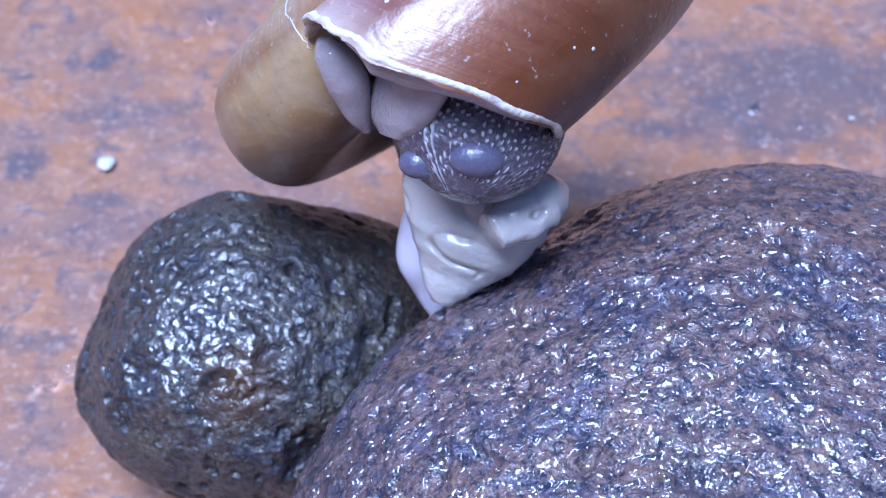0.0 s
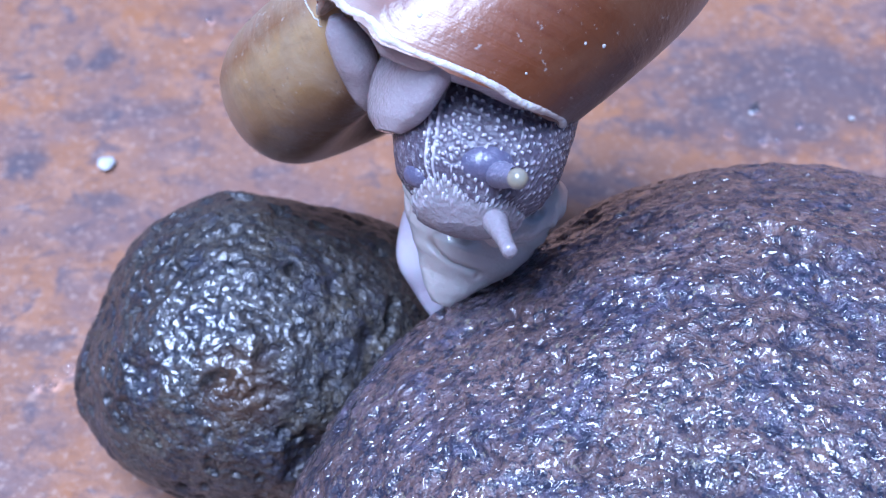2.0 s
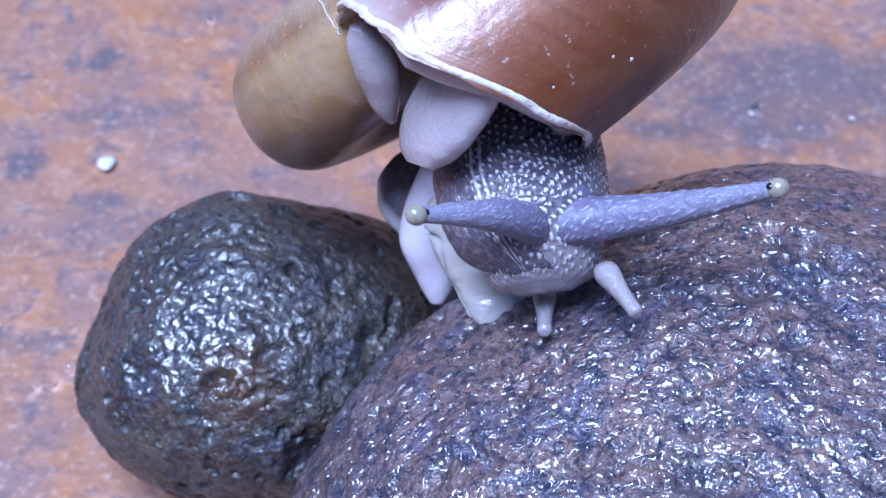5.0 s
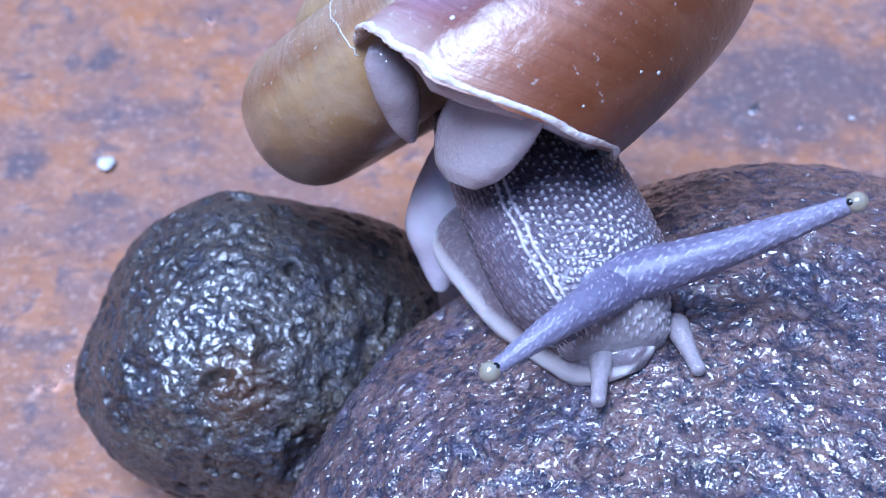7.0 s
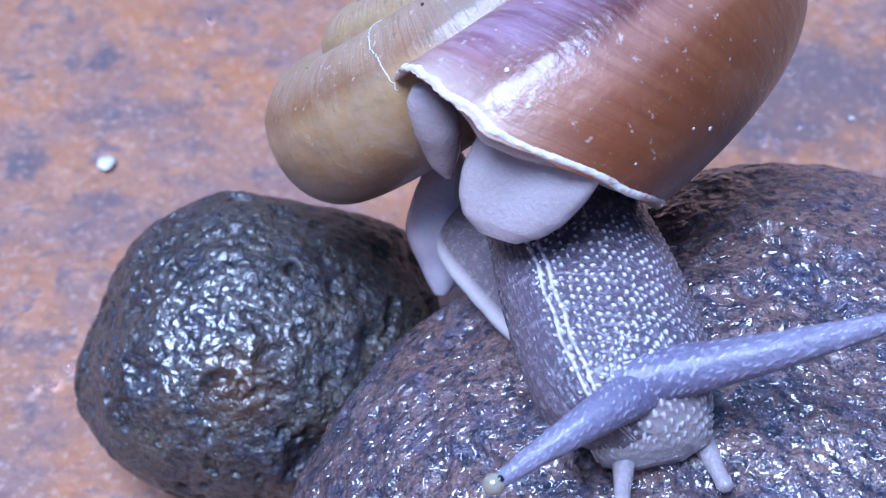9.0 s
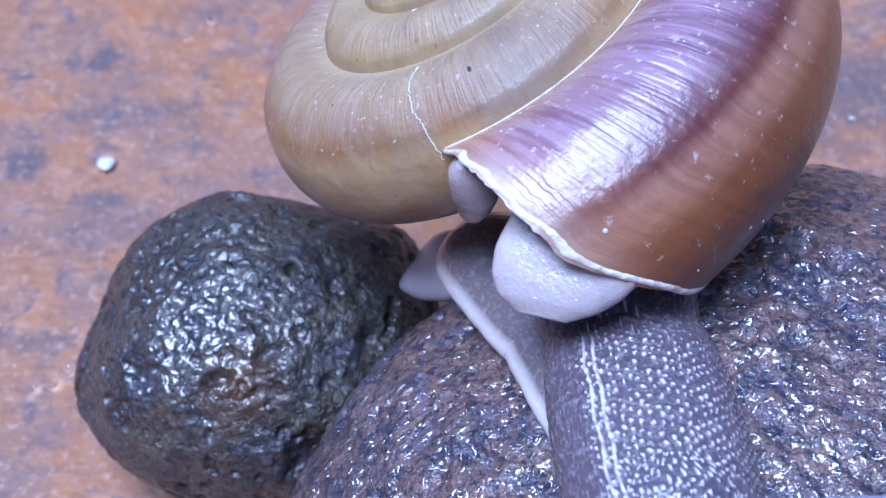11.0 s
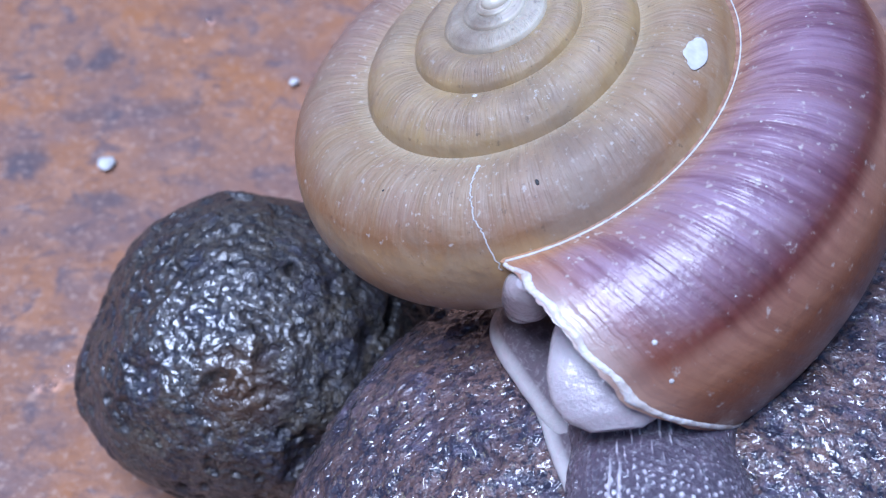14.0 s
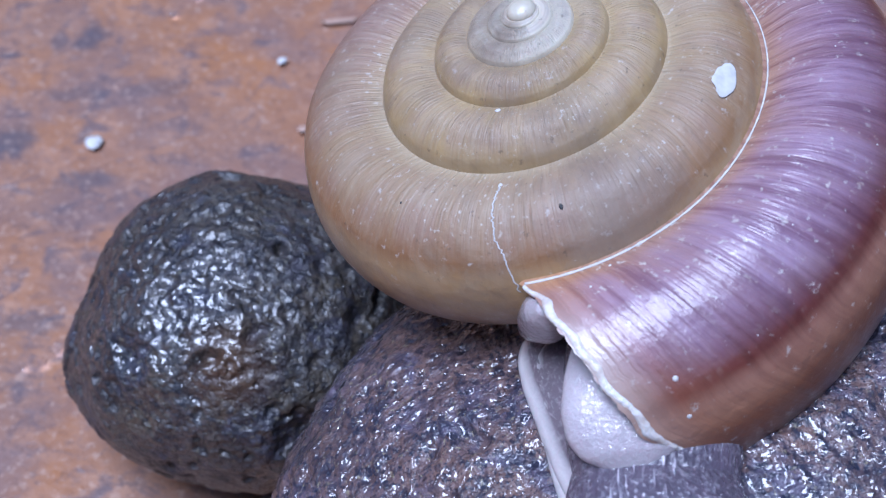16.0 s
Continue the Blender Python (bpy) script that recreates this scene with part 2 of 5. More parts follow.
def skin_material(name, valley, ridge, wet=0.18, blotch=(0.3, 0.26, 0.3), grain=2600, depth=0.00012, pale=None, narrow=(0.15, 0.75), coat=0.8, glints=0.0):
    """Wet skin: the raised attribute tells knobs from the furrows between; pale: the colour where the fade attribute is 1."""
    n = Nodes(name)
    co = n.place()
    knob = n.add("Attribute", attribute="raised").outputs["Fac"]
    fine = n.noise(co, grain, 3, 0.6)
    under = n.mix(n.ramp(n.noise(co, 260, 4, 0.6), [(0.4, 0.0), (0.75, 0.6)]), valley, blotch)
    if pale:
        under = n.mix(n.add("Attribute", attribute="fade").outputs["Fac"], under, n.mix(n.ramp(n.noise(co, 500, 3), [(0.3, 0.0), (0.7, 1.0)]), pale, tuple(c * 0.8 for c in pale)))
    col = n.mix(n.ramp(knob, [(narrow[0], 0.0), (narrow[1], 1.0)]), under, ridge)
    col = n.mix(n.ramp(fine, [(0.5, 0.0), (0.75, 0.3)]), col, ridge)
    film = {"Coat_Normal": n.bump(n.noise(co, 2300, 1, 0.5, 0.8), glints)} if glints else {}
    return n.done(Base_Color=col, Roughness=wet + 0.1, Normal=n.bump(fine, depth), IOR=1.38, **film, Coat_Weight=coat, Coat_Roughness=wet * 0.5,
                  Subsurface_Weight=0.35, Subsurface_Radius=(0.0016, 0.001, 0.0012), Subsurface_Scale=0.35)


def plain_material(name, colour, rough=0.3, **more):
    n = Nodes(name)
    co = n.place()
    col = n.mix(n.ramp(n.noise(co, 1500, 3), [(0.3, 0.0), (0.7, 1.0)]), colour, tuple(c * 0.75 for c in colour))
    return n.done(Base_Color=col, Roughness=rough, **more)


BIG_STONE = stone_material("brown_stone", (0.136, 0.096, 0.106), (0.018, 0.020, 0.040), (0.185, 0.112, 0.092), (0.085, 0.085, 0.150), (0.30, 0.26, 0.17), 0.32, 0.00050, 1700, 1.0, 0.14)
DARK_STONE = stone_material("dark_stone", (0.058, 0.051, 0.052), (0.013, 0.013, 0.018), (0.078, 0.064, 0.046), (0.040, 0.042, 0.072), (0.14, 0.13, 0.09), 0.36, 0.00026, 1800, 1.0, 0.26, (0.0, -0.0089, 0.0072), (-0.0050, -0.0060, 0.0075, 0.0095))
TERRACOTTA = floor_material()
# for the unseen walls that hold back the low sky
BLOCKER_GREY = plain_material("blocker_grey", (0.16, 0.15, 0.14), 0.9)
SHELL_MAT = shell_material()
LIP = lip_material()
KNOBBED = skin_material("knobbed_skin", (0.092, 0.076, 0.100), (0.60, 0.56, 0.60), 0.10, (0.13, 0.10, 0.135), narrow=(0.30, 0.85), coat=1.0, glints=0.00034)
HEAD_SKIN = skin_material("head_skin", (0.085, 0.072, 0.10), (0.60, 0.56, 0.59), 0.13, (0.14, 0.12, 0.15), pale=(0.35, 0.31, 0.325), narrow=(0.25, 0.8))
STALK_SKIN = skin_material("eyestalk_skin", (0.125, 0.112, 0.185), (0.42, 0.40, 0.50), 0.4, (0.17, 0.155, 0.23), pale=(0.24, 0.225, 0.31), narrow=(0.30, 0.9), coat=0.3)
BULGE_SKIN = skin_material("bulge_skin", (0.125, 0.115, 0.180), (0.26, 0.245, 0.33), 0.16, (0.19, 0.175, 0.25), 3200, 0.00010, glints=0.0001)
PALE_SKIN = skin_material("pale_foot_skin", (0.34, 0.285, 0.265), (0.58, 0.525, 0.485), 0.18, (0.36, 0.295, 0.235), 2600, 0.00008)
TAIL_SKIN = skin_material("tail_skin", (0.66, 0.58, 0.64), (0.76, 0.70, 0.74), 0.24, (0.44, 0.37, 0.44), 2600, 0.00006)
FLANK_SKIN = skin_material("flank_skin", (0.19, 0.155, 0.175), (0.66, 0.61, 0.60), 0.24, (0.17, 0.135, 0.15), 2600, 0.00006)
MANTLE_SKIN = skin_material("mantle_skin", (0.48, 0.42, 0.435), (0.64, 0.575, 0.585), 0.12, (0.33, 0.28, 0.29), 4000, 0.00007, glints=0.00016)
FEELER_SKIN = skin_material("feeler_skin", (0.32, 0.285, 0.30), (0.46, 0.42, 0.43), 0.16, (0.32, 0.275, 0.29))
BULB = plain_material("eye_bulb", (0.36, 0.325, 0.245), 0.12, Coat_Weight=0.8, Subsurface_Weight=0.4, Subsurface_Radius=(0.001, 0.0008, 0.0005), Subsurface_Scale=0.5)
PUPIL = plain_material("pupil", (0.012, 0.012, 0.014), 0.1)
CHALK = plain_material("chalk_fleck", (0.70, 0.68, 0.66), 0.5)
SAND = plain_material("sandy_chip", (0.50, 0.33, 0.25), 0.5)
SOOT = plain_material("soot_fleck", (0.03, 0.03, 0.03), 0.6)
WATER = Nodes("water").done(Base_Color=(0.9, 0.92, 0.95, 1), Roughness=0.03, Transmission_Weight=1.0, IOR=1.33)


# ---- mesh helpers ----
def grid_mesh(name, points, wrap=True, ends=(False, False), **extra):
    """A mesh from rows of points (rows, columns, 3); extra: float attributes of the same layout."""
    rows, cols = points.shape[:2]
    verts = points.reshape(-1, 3).tolist()
    k = np.arange(rows * cols).reshape(rows, cols)
    nxt = np.roll(k, -1, 1) if wrap else k[:, 1:]
    now = k if wrap else k[:, :-1]
    quads = np.stack([now[:-1], nxt[:-1], nxt[1:], now[1:]], -1).reshape(-1, 4).tolist()
    values = {key: list(np.asarray(v, float).ravel()) for key, v in extra.items()}
    for end, row in zip(ends, (0, rows - 1)):
        if end:
            c = len(verts)
            verts.append(points[row].mean(0).tolist())
            for key in values:
                values[key].append(float(np.asarray(extra[key])[row].mean()))
            ring = k[row].tolist()
            for a, b in zip(ring, ring[1:] + ring[:1]):
                quads.append((c, b, a) if row == 0 else (c, a, b))
    me = bpy.data.meshes.new(name)
    me.from_pydata(verts, [], quads)
    for key, v in values.items():
        me.attributes.new(key, "FLOAT", "POINT").data.foreach_set("value", v)
    me.polygons.foreach_set("use_smooth", [True] * len(me.polygons))
    me.update()
    return me


def part(name, me, material, parent=None, label=""):
    me.materials.append(material)
    ob = new(name, me)
    ob.parent = parent
    return tagged(ob, label)


def knobs(along, across, long, wide, seed=0.0):
    """Height 0..1 of a skin of staggered uneven knobs; along and across in metres."""
    across = across + 0.00012 * np.sin(along * 1500 + seed) + 0.00008 * np.sin(along * 3700 + across * 900)
    col = np.floor(across / wide)
    s = along / long + 0.5 * (col % 2) + 0.3 * np.sin(col * 12.9 + seed) + 0.25 * np.sin(across * 1100 + seed)
    row = np.floor(s)
    h1 = np.modf(np.abs(np.sin(row * 127.1 + col * 311.7 + seed) * 43758.5))[0]
    h2 = np.modf(np.abs(np.sin(row * 269.5 + col * 183.3 + seed) * 24634.6))[0]
    h3 = np.modf(np.abs(np.sin(row * 113.5 + col * 71.9 + seed) * 9634.6))[0]
    dx = (across / wide - col - 0.5 - 0.34 * (h1 - 0.5)) / (0.22 + 0.16 * h2)
    dy = (s - row - 0.5 - 0.34 * (h2 - 0.5)) / (0.20 + 0.22 * h1)
    return np.clip(1 - dx * dx - dy * dy, 0, 1) ** 0.6 * np.where(h3 < 0.12, 0.25, 1.0)


def loft(name, stations, rings=40, round_=48, flat=0.0, knob=None, bend=None, wrinkle=0.0, seed=0, rim=False, grooved=False, crease=1.0, fade=None, pale=None, folds=None):
    """A tapered body along y. stations: (y, half width, half height, z of the centre). flat: squares the section.
    knob: (long, wide, height, lowest z share) of the knobs. pale: the y where the fade attribute starts and is full.
    folds: (how many round the section, depth) of the long creases."""
    st = np.array(stations, float)
    f = np.linspace(0, 1, len(st))
    g = np.linspace(0, 1, rings)
    fine = np.stack([np.interp(g, f, st[:, c]) for c in range(4)], 1)
    for _ in range(max(1, rings // 4)):
        fine[1:-1] = (fine[:-2] + 2 * fine[1:-1] + fine[2:]) / 4
    a = np.linspace(0, 2 * np.pi, round_, endpoint=False) + np.pi / 2
    ca, sa = np.cos(a), np.sin(a)
    e = 2 / (2 + 2 * flat)
    cx, cz = np.sign(ca) * np.abs(ca) ** e, np.sign(sa) * np.abs(sa) ** e
    y = np.repeat(fine[:, :1], round_, 1)
    x = fine[:, 1:2] * cx
    z = fine[:, 3:4] + fine[:, 2:3] * cz
    raised = np.zeros_like(x)
    if knob:
        long, wide, tall, low = knob
        arc = fine[:, 1:2].max() * np.angle(np.exp(1j * (a - np.pi / 2)))[None] * 1.05
        arc = arc + 0 * y
        raised = knobs(y, arc, long, wide, seed) * np.clip((sa[None] - low) * 3, 0, 1)
        # no knobs at the very tip
        raised = raised * np.clip((st[-1, 0] - 0.0002 - y) / 0.0006, 0, 1)
        if grooved:
            # smooth lined skin on one flank, two long wet ridges beside it
            lines = 0.52 * np.clip(np.sin(arc * 2 * np.pi / 0.00044 + 1.3 * np.sin(y * 900) + 0.8 * np.sin(y * 2300 + arc * 3000)), 0, 1) * (0.65 + 0.35 * np.sin(y * 4100 + arc * 7000))
            flank = np.clip((-arc - 0.0034) / 0.0006, 0, 1)
            raised = raised * (1 - flank) + lines * flank * np.clip((sa[None] + 0.4) * 3, 0, 1)
            for mid in (-0.0024, -0.0030):
                d = (arc - mid - 0.00008 * np.sin(y * 1900 + mid * 1e4)) / 0.00015
                raised = np.maximum(raised, np.clip(1 - d * d, 0, 1) ** 0.5 * (0.80 + 0.20 * np.sin(y * 5200 + 3 * np.sin(y * 1700))))
            if fade:
                near = np.clip((fade[1] - y) / (fade[1] - fade[0]), 0, 1)
                ribs = np.clip(1 - ((arc / 0.0005 - np.round(arc / 0.0005 + 0.2 * np.sin(y * 800))) / 0.16) ** 2, 0, 1) * (0.55 + 0.45 * np.sin(y * 3000 + arc * 9000)) * (np.abs(arc + 0.0010) < 0.0016)
                raised = raised * (1 - near) + near * np.maximum(ribs, 0.6 * lines)
            far = np.clip((arc - 0.0034) / 0.0008, 0, 1)
            raised = np.maximum(raised * (1 - 0.3 * far), lines * 0.9 * far)
        x = x + raised * tall * ca
        z = z + raised * tall * sa
    if wrinkle:
        w = np.array([[noise.noise(Vector((x[i, j] * 500, y[i, j] * 700, z[i, j] * 500 + seed)) * crease) for j in range(round_)] for i in range(rings)])
        x, z = x + w * wrinkle * ca, z + w * wrinkle * sa
        raised = np.maximum(raised, np.clip(w + 0.4, 0, 1) * 0.6) if not knob else raised
    if folds:
        many, deep = folds
        sway_ = np.array([[noise.noise(Vector((math.cos(q) * 1.3, math.sin(q) * 1.3, v * 420 + seed))) for q in a] for v in fine[:, 0]])
        cross = np.array([[noise.noise(Vector((math.cos(q) * 0.8, math.sin(q) * 0.8, v * 800 + seed))) for q in a] for v in fine[:, 0]])
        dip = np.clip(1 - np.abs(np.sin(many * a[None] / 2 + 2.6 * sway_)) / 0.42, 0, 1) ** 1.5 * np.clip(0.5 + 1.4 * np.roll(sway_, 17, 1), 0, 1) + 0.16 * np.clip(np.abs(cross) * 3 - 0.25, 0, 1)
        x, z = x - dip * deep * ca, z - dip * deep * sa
        # raised drops in the dips, so the creases' shade is painted into the skin
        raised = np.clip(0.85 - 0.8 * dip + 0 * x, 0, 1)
    if rim:
        edge = np.clip(1.25 - np.abs(sa + 0.12) / 0.5, 0, 1) * (np.abs(ca) > 0.5)
        raised = np.maximum(raised * 0.35, edge[None] ** 0.5 + 0 * x)
        x = x + np.sign(ca) * edge * 0.00035
    if bend is not None:
        bx, bz = bend(y)
        x, z = x + bx, z + bz
    lift = np.clip((y - pale[0]) / (pale[1] - pale[0]), 0, 1) if pale else np.zeros_like(y)
    return grid_mesh(name, np.stack([x, y, z], -1), True, (True, True), raised=raised, fade=lift)


def ball(name, radius, squash=(1, 1, 1), n=10):
    bm = bmesh.new()
    bmesh.ops.create_uvsphere(bm, u_segments=2 * n, v_segments=n, radius=radius)
    bmesh.ops.scale(bm, vec=squash, verts=bm.verts)
    me = bpy.data.meshes.new(name)
    bm.to_mesh(me)
    bm.free()
    me.polygons.foreach_set("use_smooth", [True] * len(me.polygons))
    return me


# ---- ground ----
def ground():
    step = np.concatenate([[-40, -8, -2, -0.6], np.linspace(-0.2, 0.2, 161), [0.6, 2, 8, 40]])
    x, y = np.meshgrid(step, step)
    near = np.exp(-(x * x + y * y) / 0.02)
    z = np.array([[noise.noise(Vector((a * 60, b * 60, 3))) * 0.0005 + noise.noise(Vector((a * 260, b * 260, 5))) * 0.00022 for a, b in zip(r, s)] for r, s in zip(x, y)]) * near
    me = grid_mesh("ground", np.stack([x, y, z - 0.0004], -1), wrap=False)
    tagged(part("ground", me, TERRACOTTA), "worn wet terracotta floor with dark stains", "floor", kind="structure")


def sky_blockers():
    """Plain walls round the floor, out of view, added to block the low sky light."""
    for name, x, y, lx, ly in (("blocker_north", 0, 2.6, 5.4, 0.2), ("blocker_south", 0, -2.6, 5.4, 0.2), ("blocker_east", 2.6, 0, 0.2, 5.0), ("blocker_west", -2.6, 0, 0.2, 5.0)):
        bm = bmesh.new()
        bmesh.ops.create_cube(bm, size=1)
        bmesh.ops.scale(bm, vec=(lx, ly, 1.7), verts=bm.verts)
        bmesh.ops.bevel(bm, geom=bm.edges[:], offset=0.01, segments=2, affect="EDGES")
        me = bpy.data.meshes.new(name)
        bm.to_mesh(me)
        bm.free()
        ob = part(name, me, BLOCKER_GREY)
        ob.location = (x, y, 0.84)
        tagged(ob, "unseen plain grey wall added to block low sky light", "wall", kind="structure")


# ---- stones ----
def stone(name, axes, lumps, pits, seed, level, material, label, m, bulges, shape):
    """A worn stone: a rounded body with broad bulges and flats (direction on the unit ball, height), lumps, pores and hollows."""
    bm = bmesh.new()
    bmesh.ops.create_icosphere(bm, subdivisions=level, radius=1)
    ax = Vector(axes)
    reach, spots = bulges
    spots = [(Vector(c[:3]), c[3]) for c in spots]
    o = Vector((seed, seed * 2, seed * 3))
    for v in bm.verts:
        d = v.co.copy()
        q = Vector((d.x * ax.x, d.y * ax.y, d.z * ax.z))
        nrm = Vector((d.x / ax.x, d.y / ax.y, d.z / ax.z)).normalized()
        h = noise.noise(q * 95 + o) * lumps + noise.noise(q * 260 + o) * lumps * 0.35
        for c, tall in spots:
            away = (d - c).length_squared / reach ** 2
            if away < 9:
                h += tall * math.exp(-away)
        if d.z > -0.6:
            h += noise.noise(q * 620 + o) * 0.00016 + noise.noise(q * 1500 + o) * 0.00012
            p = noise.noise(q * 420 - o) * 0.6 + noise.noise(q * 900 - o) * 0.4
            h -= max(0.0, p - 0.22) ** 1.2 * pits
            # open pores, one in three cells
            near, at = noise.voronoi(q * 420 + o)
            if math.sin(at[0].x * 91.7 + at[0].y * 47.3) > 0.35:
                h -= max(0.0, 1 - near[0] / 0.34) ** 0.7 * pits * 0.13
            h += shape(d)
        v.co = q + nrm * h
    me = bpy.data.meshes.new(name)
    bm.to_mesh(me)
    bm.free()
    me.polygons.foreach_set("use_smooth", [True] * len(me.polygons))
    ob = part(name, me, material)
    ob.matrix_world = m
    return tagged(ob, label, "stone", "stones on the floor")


def dents(spots):
    """A hollow with a slight rim at each spot: (direction on the unit ball, reach, depth)."""
    def shape(d):
        h = 0.0
        for x, y, z, reach, depth in spots:
            q = ((d.x - x) ** 2 + (d.y - y) ** 2 + (d.z - z) ** 2) / reach ** 2
            if q < 9:
                q *= 1 + 0.5 * noise.noise(d * 14)
                h += depth * (0.35 * math.exp(-q / 2.2) * q - math.exp(-q))
        return h
    return shape


def stones():
    stone("stone", (0.03326, 0.0259, 0.01645), 0.0007, 0.0024, 3.1, 8, BIG_STONE, "large wet purple-brown pitted river stone on terracotta", pose(0.02408, -0.03674, 0.0158, 0, 0, 9.66), (0.45, [(-0.98, 0.18, 0.10, 0.00224), (-0.89, 0.43, 0.16, -0.00192), (-0.75, 0.62, 0.22, 0.00074), (-0.59, 0.75, 0.30, -0.00055), (-0.39, 0.82, 0.41, -0.00276), (-0.26, 0.86, 0.44, 0.00240), (-0.07, 0.80, 0.60, 0.00120), (0.11, 0.83, 0.54, -0.00057), (0.30, 0.74, 0.60, -0.00074)]),
          dents([(-0.047, 0.341, 0.939, 0.03, 0.0007), (-0.003, 0.271, 0.963, 0.025, 0.0006), (-0.082, 0.398, 0.914, 0.02, 0.0006), (-0.171, 0.23, 0.958, 0.03, 0.0005),
                 (-0.143, 0.083, 0.986, 0.028, 0.0005), (-0.523, 0.334, 0.785, 0.02, 0.0003), (-0.327, -0.216, 0.92, 0.05, 0.0006), (0.1, 0.1, 0.99, 0.04, 0.0006)]))
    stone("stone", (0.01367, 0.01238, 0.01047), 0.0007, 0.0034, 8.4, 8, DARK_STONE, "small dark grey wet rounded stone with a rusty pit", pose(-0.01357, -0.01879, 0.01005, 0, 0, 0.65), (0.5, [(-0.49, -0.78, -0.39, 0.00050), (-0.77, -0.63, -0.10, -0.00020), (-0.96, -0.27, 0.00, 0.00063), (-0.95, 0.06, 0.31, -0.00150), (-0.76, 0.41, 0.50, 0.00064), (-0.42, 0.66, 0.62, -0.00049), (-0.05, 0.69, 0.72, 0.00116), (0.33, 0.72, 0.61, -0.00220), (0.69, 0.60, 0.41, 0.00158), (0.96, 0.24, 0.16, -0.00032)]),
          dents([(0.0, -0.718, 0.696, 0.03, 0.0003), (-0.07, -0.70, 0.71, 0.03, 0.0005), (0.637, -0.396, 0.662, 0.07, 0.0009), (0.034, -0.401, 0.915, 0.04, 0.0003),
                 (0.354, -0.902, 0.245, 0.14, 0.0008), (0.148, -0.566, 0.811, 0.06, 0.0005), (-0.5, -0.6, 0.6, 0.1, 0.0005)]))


# ---- small things on the floor and on the stone ----
def droplet(x, y, r):
    bm = bmesh.new()
    bmesh.ops.create_uvsphere(bm, u_segments=20, v_segments=12, radius=r)
    for v in bm.verts:
        v.co.z = max(v.co.z, 0) * 0.55
        v.co *= 1 + 0.12 * noise.noise(v.co * 900 + Vector((x * 300, y * 300, 0)))
    me = bpy.data.meshes.new("water_droplet")
    bm.to_mesh(me)
    bm.free()
    me.polygons.foreach_set("use_smooth", [True] * len(me.polygons))
    ob = part("water_droplet", me, WATER)
    ob.location = (x, y, 0.0001)
    ob.visible_shadow = False
    tagged(ob, "clear round water droplet on the terracotta floor", "water droplet", "droplets on the floor")


def chip(x, y, sx, sy, turn, material, label):
    bm = bmesh.new()
    bmesh.ops.create_icosphere(bm, subdivisions=3, radius=1)
    for v in bm.verts:
        v.co *= 1 + 0.6 * noise.noise(v.co * 1.9 + Vector((x * 400, y * 400, 1)))
        v.co = Vector((v.co.x * sx, v.co.y * sy, v.co.z * min(sx, sy) * 0.22))
    me = bpy.data.meshes.new("chip")
    bm.to_mesh(me)
    bm.free()
    me.polygons.foreach_set("use_smooth", [True] * len(me.polygons))
    ob = part("chip", me, material)
    ob.matrix_world = pose(x, y, 0.00005, 0, 0, turn)
    tagged(ob, label, "chip", "chips on the floor")


def litter():
    for x, y, r in ((-0.031, -0.01348, 0.0005), (-0.03215, -0.01481, 0.0006), (-0.03355, -0.01522, 0.0004), (0.02768, 0.01494, 0.0005), (0.03081, 0.01399, 0.00045), (0.0322, 0.01415, 0.0003),
                    (0.01767, 0.01013, 0.0004), (0.03068, 0.01843, 0.0005), (0.03502, 0.02437, 0.0004), (0.03477, 0.01639, 0.00045), (-0.0267, 0.02976, 0.0004), (-0.02467, 0.03256, 0.0004), (-0.0299, -0.0125, 0.0003)):
        droplet(x, y, r)
    # a wet chip: its bright glint is given as white colour
    chip(-0.03193, 0.01089, 0.00075, 0.0009, 20, CHALK, "small wet chip on the terracotta floor with its glint painted white")
    chip(-0.01501, 0.02264, 0.0005, 0.0004, 60, CHALK, "tiny pale stone chip on the terracotta floor")
    chip(-0.01223, 0.01282, 0.0005, 0.0004, 10, SAND, "tiny sandy chip on the terracotta floor")
    chip(-0.0096, 0.02884, 0.0018, 0.0004, 8, SAND, "thin pinkish sliver lying on the terracotta floor")
    chip(0.0310, 0.0193, 0.00028, 0.0002, 30, SOOT, "tiny dark crumb of soil on the terracotta floor")
    chip(0.0303, 0.0180, 0.00025, 0.0002, 70, CHALK, "tiny white crumb on the terracotta floor")
    chip(0.0400, 0.0172, 0.00025, 0.0002, 10, CHALK, "tiny pale stone chip on the terracotta floor")
    for way in (((0.00208, -0.02504, 0.02507), (0.00266, -0.02260, 0.02372), (0.00338, -0.02058, 0.02235)), ((0.00375, -0.02560, 0.02637), (0.00456, -0.02471, 0.02632), (0.00521, -0.02321, 0.02578))):
        pts = [Vector(p) for p in way]
        tube = np.zeros((24, 6, 3))
        for k in range(24):
            t = k / 23
            c = pts[0] * (1 - t) ** 2 + pts[1] * 2 * t * (1 - t) + pts[2] * t * t
            for j in range(6):
                a = j / 3 * math.pi
                tube[k, j] = c + Vector((math.cos(a), 0.4 * math.sin(a), math.sin(a))) * 0.00004 * (1 + 0.5 * noise.noise(c * 3000))
        tagged(part("slime_thread", grid_mesh("slime_thread", tube, True, (True, True)), CHALK), "thin dried strand of slime on the stone", "slime thread", "slime threads")


# ---- snail ----
SHAPE = (1.6292, 0.6344, 0.2823, 0.4471, -0.4738, 0.0051, 0.0012, -0.1671, 0.1284, 0.0581)
SIZE = 0.02173


